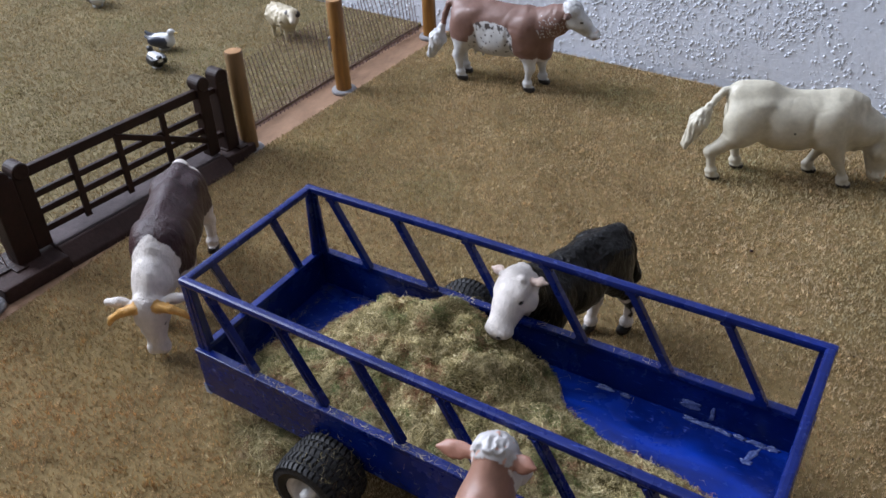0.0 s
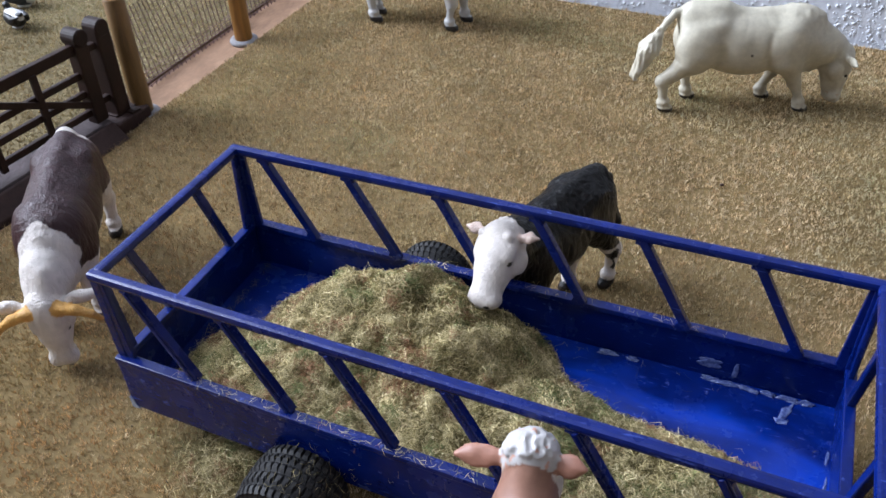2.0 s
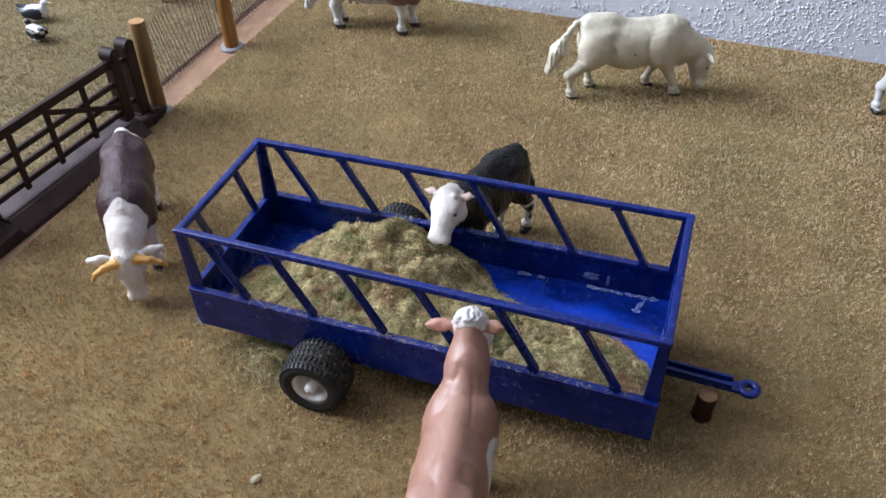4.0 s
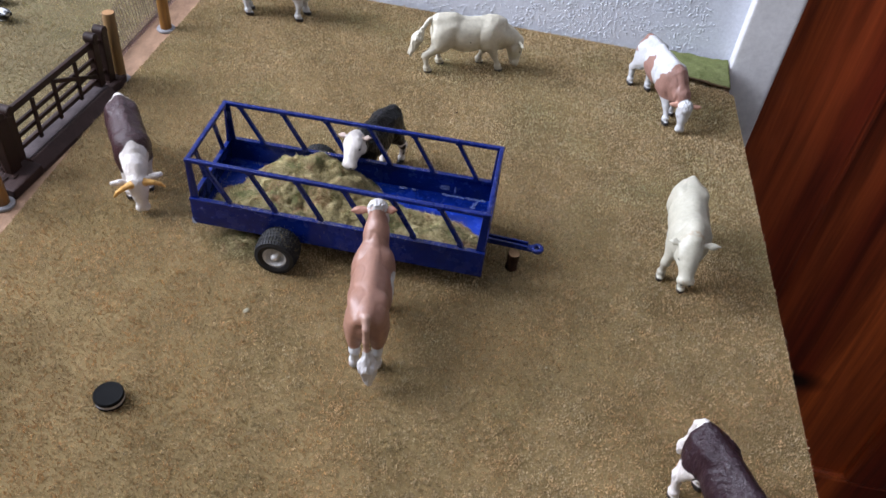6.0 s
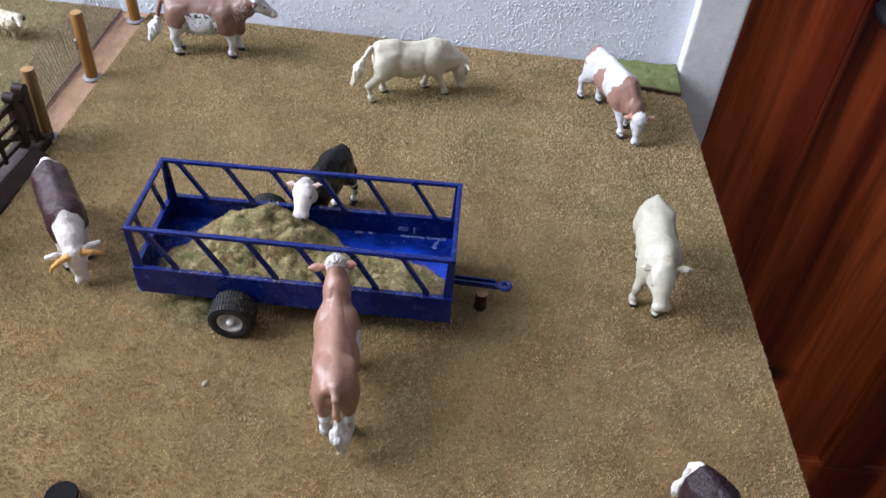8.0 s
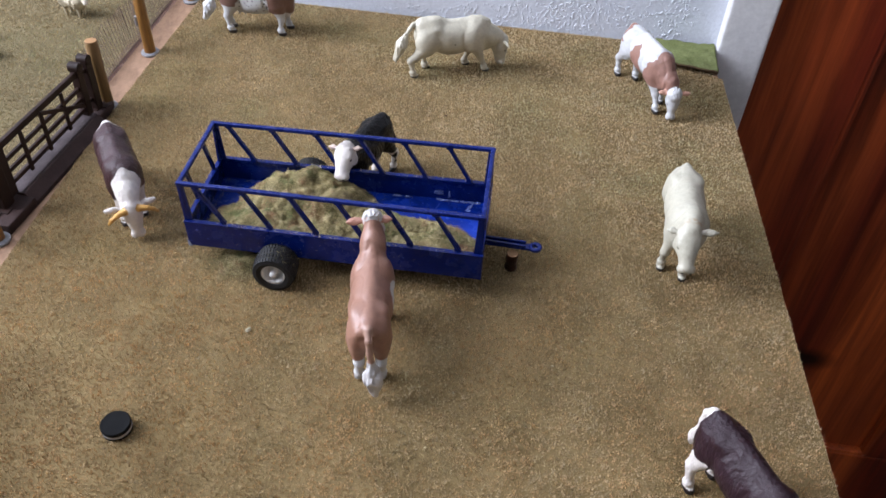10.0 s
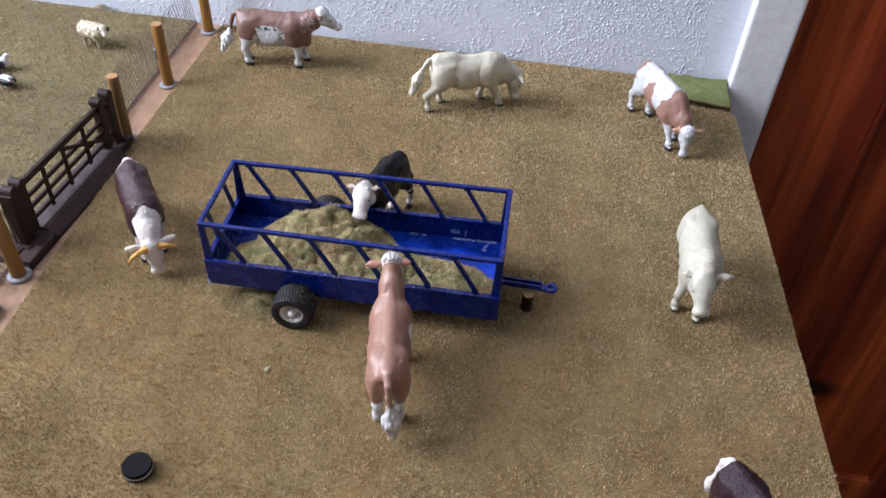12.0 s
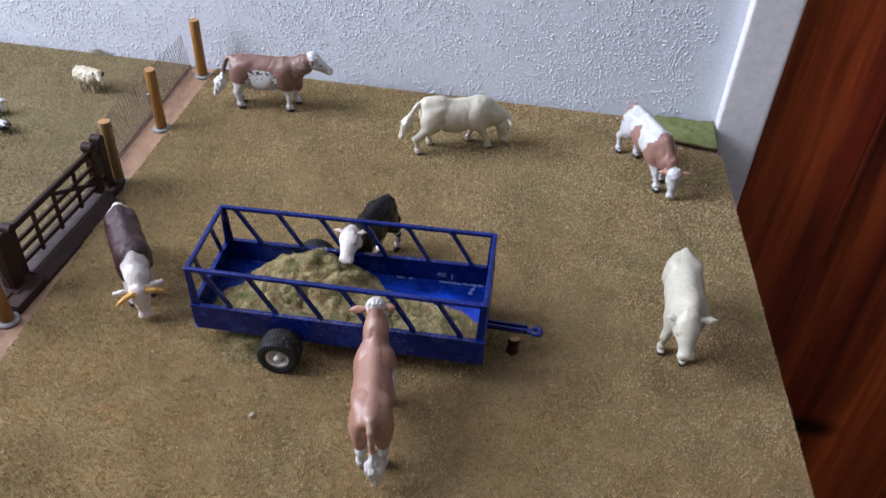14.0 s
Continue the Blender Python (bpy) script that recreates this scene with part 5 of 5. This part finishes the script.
def cow(at, yaw, size, poll, way, hooves, tail, paint, label, coat=None, hair=0.0, fold=0.25, **more):
    """hooves: their true places in mm along and across the figure."""
    m = pose(at[0], at[1], 0.0004, 0, 0, yaw) @ Matrix.Scale(size, 4)
    hooves = [(x / size, y / size) for x, y in hooves]
    return figure("toy_cow", cow_masses(poll, way, hooves, tail, **more), paint, m, label, "toy cow", "toy cattle", 0.65, coat, hair, fold)


HANG = [(-37, 0, 52), (-40.5, 0, 46), (-41, 0, 38), (-41, 0, 30), (-42, 0.5, 23), (-42, 0.5, 16)]
cow((-0.1300, 0.2785), 3, 0.93, (46.8, 0.6, 54.5), (0.84, 0.15, -0.52), ((-26, -7.5), (-28, 4), (20.5, -7), (25, 8)),
    [(-36, 0, 53), (-41, -1, 50), (-43.5, -2, 43), (-45, -3, 35), (-49, -4, 25), (-54, -5, 13)], paint_red_white(1),
    "standing fawn and white toy cow with flaking belly paint", udder=True, head=0.97, fat=0.95, tuft=1.8, thigh=1.12, side_tilt=4, ridge=0.5, belly=3.5, curls=True)
cow((0.0525, 0.2400), 18, 0.88, (49.7, 0.6, 28.9), (0.17, -0.10, -0.98), ((-35.5, -8), (-22.5, 6), (29.5, -5), (14.5, 8)),
    [(-35, 0, 55), (-41, -1, 53), (-44.5, -2, 49), (-47.5, -3, 44), (-52.5, -4, 34), (-58, -5, 19)], paint_plain(CREAM, 2),
    "walking cream toy bull with its head down to the turf", bull=True, fat=0.98, head=1.05, broad=1.2, hump=5.5, thigh=1.22, ridge=0.8, croup=4.4, belly=3.0, tuft=1.65, fold=0.16, side_tilt=-5, ear_len=(1.1, 1.0))
cow((0.2215, 0.2320), -65, 0.92, (44.5, 3.6, 23.3), (0.34, -0.12, -0.93), ((-33, -6), (-22, 6), (31, -4), (18, 8)),
    [(-36, 0, 52), (-39, 2, 46), (-39, 3, 38), (-39, 4, 30), (-39, 4, 23), (-39, 4, 16)], paint_saddle(3),
    "grazing white and fawn toy cow near the door architrave", curls=True, fat=0.86, head=0.96, slim=0.88, side_tilt=3)
cow((0.2290, 0.0270), -93, 0.93, (36.3, -2.0, 44.8), (0.78, 0.07, -0.63), ((-25, -2.5), (-26, 5), (20.5, -10), (28, 4)), HANG, paint_plain(CREAM * (0.84, 0.85, 0.85), 4, True),
    "cream white toy bull walking with a lowered head", bull=True, ear_len=(0.5, 1.0), fat=0.95, ridge=0.0, head=1.1, broad=1.25, side_tilt=4)
cow((0.0040, 0.0652), -110, 0.83, (38.4, 6.5, 61.5), (0.82, 0.20, -0.53), ((-14.5, 1.0), (-25, 11), (18, -7), (20, 7)),
    [(-36, 0, 52), (-40.5, 2, 47), (-42, 4, 39), (-42, 5, 32), (-42, 6, 25), (-42, 6, 17)], paint_white_face(BLACK, 5, None),
    "black toy cow with a white face reaching into the trailer", MAT_BLACK_COAT, 0.38, head=1.03, broad=1.4, ear_len=(0.6, 0.42), bud=True, fat=0.92, side_tilt=16)
cow((0.0352, -0.0872), 97, 0.96, (42.2, 0.3, 63.4), (0.69, -0.14, -0.71), ((-26, -7), (-26, 6), (21, -7), (23, 7)),
    [(-36.5, 0, 52), (-41, -0.5, 48), (-43, -1, 40), (-43.5, -2, 32), (-44, -3, 20), (-45, -4, 7)], paint_fawn(6),
    "fawn toy cow with white curled poll feeding over the trailer side", curls=True, ridge=0.35, fat=0.86, slim=0.90, tuft=1.8, side_tilt=-13, head=0.95, ear_len=(0.75, 1.26), ear_up=True)
cow((-0.1570, 0.0185), -57, 0.88, (45.1, -2.4, 26.9), (0.30, 0.03, -0.95), ((-23, -7), (-29, 7), (24, -7), (19, 7)), HANG, paint_white_face(CHOC * (0.85, 0.70, 0.68), 7, 30, rump=-32),
    "dark brown and white toy cow with curved yellow horns", MAT_HAIR, 0.13, horns=2.5, ear_len=0.95, fat=0.9, head=1.05, broad=1.15, side_tilt=6, ear_fat=1.7)
cow((0.2360, -0.1810), -63, 0.96, (42, 0, 40), (0.6, 0, -0.8), ((-24, -9), (-27, 8), (22, -8), (26, 8)), HANG, paint_white_face(CHOC * (0.55, 0.52, 0.62), 8, 24, stocking=33),
    "glossy dark brown toy cow with a white rump and legs", MAT_HAIR, 0.25, fat=0.76)


def toy_sheep():
    P = [limb("body", (-6, 0, 15), (7, 0, 15.5), 7.6, 7.2, 3), ball("body", (-9, 0, 14.5), (5, 6.5, 7), 2.5), limb("body", (8, 0, 17), (13, 0, 20), 4.6, 3.4, 2.5)]
    g = np.random.default_rng(4)
    for _ in range(150):
        a, b = g.uniform(0, 2 * np.pi), g.uniform(-11, 8)
        P.append(ball("body", (b, 7.3 * np.cos(a), 15 + 7.1 * np.sin(a)), (0.9, 0.9, 0.9), 0.9))
    P += [limb("head", (13, -0.5, 20.0), (16.5, -4.0, 16.0), 3.0, 1.9, 1.5)]
    for q in (-1, 1):
        P += [ball("ear", (12.8 + 2.9 * q, 2.4 * q - 0.6, 19.6), (1.7, 1.7, 2.2), 0.6), ball("eye", (15.0 + 1.6 * q, 1.6 * q - 2.0, 19.4), (0.7, 0.7, 0.7), 0.3)]
        for x in (-8, 6):
            P.append(limb("leg", (x, 3.2 * q, 10), (x + 0.5, 3.2 * q, 1), 1.8, 1.1, 1.5))
    P.append(limb("body", (-12.5, 0, 16), (-14, 0, 10), 1.6, 1.4, 1))

    def paint(p, g):
        col = np.tile((0.47, 0.405, 0.285), (len(p), 1)).astype(float)
        blot(col, g == "head", (0.60, 0.53, 0.42))
        blot(col, g == "ear", (0.03, 0.02, 0.02))
        blot(col, (g == "head") & (p[:, 2] < 14.6), (0.25, 0.18, 0.15))
        return finish(col, p, g, 31)

    figure("toy_sheep", P, paint, pose(-0.3070, 0.2740, 0, 0, 0, -14) @ Matrix.Scale(1.06, 4), "cream toy sheep with dark ears on the pasture", "toy sheep", "", 0.55)


toy_sheep()


def toy_duck(at, yaw, size, dark, label, seed, hood=False):
    P = [ball("body", (-0.5, 0, 6.5), (8.2, 5.6, 5.0), 2), limb("tail", (-6.5, 0, 8.5), (-11, 0, 12.0), 2.6, 0.9, 1.5), ball("body", (4.2, 0, 6.6), (4.4, 4.4, 4.6), 2),
         limb("neck", (5.4, 0, 8.8), (6.8, 0, 11.6), 2.6, 1.9, 1.4), ball("head", (7.6, 0, 12.8), (2.7, 2.1, 2.1), 0.8), ball("bill", (10.6, 0, 12.2), (2.0, 1.3, 0.7), 0.4),
         ball("base", (0.5, 0, 0.8), (4.2, 3.2, 1.2), 0.8)]
    P += [ball("wing", (-1.8, 4.6 * q, 7.2), (6.6, 1.9, 3.4), 0.5) for q in (-1, 1)] + [limb("wing", (-5, 4.6 * q, 8.0), (-10.5, 2.6 * q, 10.0), 1.5, 0.7, 0.6) for q in (-1, 1)]

    def paint(p, g):
        col = np.tile(WHITE * 1.05, (len(p), 1)).astype(float)
        wob = grain3(p, 0.3, seed)
        blot(col, (g == "wing") | (g == "body") & (p[:, 0] < 5.5 + 2 * wob) & (p[:, 2] < 9.8 + 1.2 * wob) & (p[:, 2] > 1.8), dark)
        blot(col, (g == "tail") & (p[:, 2] > 10.2), dark)
        if hood:
            blot(col, np.isin(g, ("head", "neck")) & (p[:, 2] + 2 * wob > 10.5), dark)
        blot(col, g == "bill", (0.60, 0.44, 0.16))
        blot(col, g == "base", (0.42, 0.42, 0.40))
        return col

    figure("toy_duck", P, paint, pose(at[0], at[1], 0.0002, 0, 0, yaw) @ Matrix.Scale(size, 4), label, "toy duck", "toy ducks", 0.5)


toy_duck((-0.3500, 0.1890), 160, 0.95, BLACK, "small black and white toy duck with a dark head", 51, True)
toy_duck((-0.3700, 0.2150), 20, 1.06, np.array((0.02, 0.026, 0.045)), "small black and white toy duck with a yellow bill", 52)
toy_duck((-0.4860, 0.2560), -30, 1.35, np.array((0.10, 0.075, 0.06)), "larger grey and white toy duck on the pasture", 53)


# ---- small things on the field ----
cap = thing("bottle_cap", "round black cap with a worn silver band lying on the turf", "cap", pose(-0.0902, -0.1682, 0.0002, 2.0, -2.0, 20))
part("shell", lathe([(0, 0), (0.0076, 0), (0.0080, 0.0006), (0.0080, 0.0024)], 40), MAT_PUCK, cap, "", True)
part("band", lathe([(0.0080, 0.0024), (0.0079, 0.0025), (0.0079, 0.0042), (0.0081, 0.0044)], 40), MAT_PUCK_BAND, cap, "worn silver band", True)
part("lid", lathe([(0.0081, 0.0044), (0.0082, 0.0047), (0.0081, 0.0060), (0.0076, 0.0066), (0.0069, 0.0065), (0, 0.0064)], 40), MAT_PUCK, cap, "matt black top")


def tin_trough():
    """A shallow cast pan with a wide flat flange and rivet marks."""
    bm = bmesh.new()
    L, W = 0.036, 0.028
    loops = []
    for k, (ox, z) in enumerate(((0.0, 0.0002), (0.0, 0.0066), (0.0006, 0.0074), (0.0055, 0.0073), (0.0070, 0.0066), (0.0095, 0.0056), (0.0130, 0.0054))):
        a, b = L / 2 - ox, W / 2 - ox
        r = 0.002 + 0.35 * ox
        ring = []
        for cx, cy, s in ((1, 1, 0), (-1, 1, 90), (-1, -1, 180), (1, -1, 270)):
            for i in range(6):
                t = radians(s + 90 * i / 5)
                ring.append(bm.verts.new((cx * (a - r) + r * math.cos(t), cy * (b - r) + r * math.sin(t), z)))
        loops.append(ring)
    for ra, rb in zip(loops, loops[1:]):
        for i in range(len(ra)):
            j = (i + 1) % len(ra)
            bm.faces.new((ra[i], ra[j], rb[j], rb[i]))
    bm.faces.new(loops[-1])
    bm.faces.new(loops[0][::-1])
    trough = part("tin_trough", bm, MAT_TRAY, None, "grey cast tin trough with a flat flange")
    trough.matrix_world = pose(-0.2405, -0.0775, -0.0022, 0, 0, 76)
    tagged(trough, "", "trough")
    for i in range(4):
        for s in (-1, 1):
            part("rivet", lathe([(0.0009, 0), (0.0007, 0.0004), (0, 0.0005)], 10), MAT_TRAY, trough, "", True, pose(-0.0135 + 0.009 * i, s * 0.0113, 0.0073))


tin_trough()

log = thing("log_prop", "short brown bark log propping the trailer drawbar", "log", pose(0.1165, -0.0085, 0.0, 2, 0, 15))
part("bark", lathe([(0, 0), (0.0040, 0), (0.0043, 0.0012), (0.0037, 0.005), (0.0040, 0.009), (0.0038, 0.0136)], 18), MAT_LOG, log)
part("cut_end", lathe([(0.0038, 0.0134), (0.0036, 0.0139), (0, 0.0140)], 18), MAT_LOG_END, log, "pale sawn end")

# a scrap of green flocked mat curling in the corner
bm = bmesh.new()
nx, ny = 40, 30
grid = []
for lvl in (1, 0):
    for i in range(nx + 1):
        for j in range(ny + 1):
            u, v = i / nx, j / ny
            x = 0.237 + 0.058 * u + 0.003 * v * (u - 0.3)
            y = 0.281 + 0.042 * v - 0.006 * u * (1 - v) + 0.0012 * math.sin(7 * u)
            z = 0.0035 + 0.0035 * math.sin(2.6 * u + 0.4) * (1 - v) + 0.003 * v + 0.0011 * noise.noise(Vector((6 * u, 6 * v, 2))) + 0.0006 * noise.noise(Vector((15 * u, 12 * v, 5)))
            grid.append(bm.verts.new((x, y, z + (0 if lvl else -0.0028))))
N = (nx + 1) * (ny + 1)
for i in range(nx):
    for j in range(ny):
        a, b, c, d = (i * (ny + 1) + j, (i + 1) * (ny + 1) + j, (i + 1) * (ny + 1) + j + 1, i * (ny + 1) + j + 1)
        bm.faces.new([grid[k] for k in (a, b, c, d)])
        f = bm.faces.new([grid[N + k] for k in (d, c, b, a)])
        f.material_index = 1
edge = [(i, 0) for i in range(nx + 1)] + [(nx, j) for j in range(1, ny + 1)] + [(i, ny) for i in range(nx - 1, -1, -1)] + [(0, j) for j in range(ny - 1, 0, -1)]
edge = [i * (ny + 1) + j for i, j in edge]
for a, b in zip(edge, edge[1:] + edge[:1]):
    f = bm.faces.new((grid[b], grid[a], grid[N + a], grid[N + b]))
    f.material_index = 1
ob = part("mat_scrap", bm, (MAT_MAT, MAT_MAT_EDGE), None, "green flocked mat scrap lying in the corner", True)
tagged(ob, "", "mat")

# pale crumbs and flakes scattered on the turf
bm = bmesh.new()
g = random.Random(12)
spots = [(-0.0405, -0.0890, 0.0026), (0.102, -0.067, 0.0008), (0.145, -0.091, 0.0010), (0.163, -0.069, 0.0008), (0.088, -0.119, 0.0010), (-0.174, -0.137, 0.0012)]
spots += [(g.uniform(-0.2, 0.29), g.uniform(-0.22, 0.30), g.uniform(0.0003, 0.0007)) for _ in range(110)]
for x, y, r in spots:
    m = pose(x, y, 0.0014, g.uniform(-30, 30), g.uniform(-30, 30), g.uniform(0, 180)) @ Matrix.Diagonal((r, r * g.uniform(0.35, 0.6), r * 0.25, 1))
    bmesh.ops.create_icosphere(bm, subdivisions=1, radius=1, matrix=m)
tagged(part("crumbs", bm, MAT_CRUMB, None, "pale wood crumbs scattered over the turf"), "", "crumbs", "", "stuff")
n = 2600
x, y = RNG.uniform(-0.20, 0.29, n), RNG.uniform(-0.28, 0.30, n)
r, a = RNG.uniform(0.00022, 0.0005, n), RNG.uniform(0, 6.28, n)
pts = np.stack([np.stack([x + r * np.cos(a + k), y + r * np.sin(a + k) * 0.7, 0.0016 + h * r], -1) for k, h in ((0, 0.3), (2.1, -0.3), (4.2, 0.2), (1.0, 1.3))], 1)
quads = (np.arange(n) * 4)[:, None, None] + np.array([(0, 1, 2), (0, 3, 1), (1, 3, 2), (2, 3, 0)])[None]
tagged(raw_mesh("dark_specks", pts.reshape(-1, 3), quads.reshape(-1, 3), MAT_LOG), "dark specks of dirt in the turf", "dirt", "", "stuff")
bm = bmesh.new()
bmesh.ops.create_icosphere(bm, subdivisions=1, radius=1, matrix=pose(0.0555, 0.1640, 0.0016) @ Matrix.Diagonal((0.0011, 0.0009, 0.0007, 1)))
tagged(part("seed", bm, MAT_LOG, None, "tiny dark seed lying on the turf", True), "", "seed")
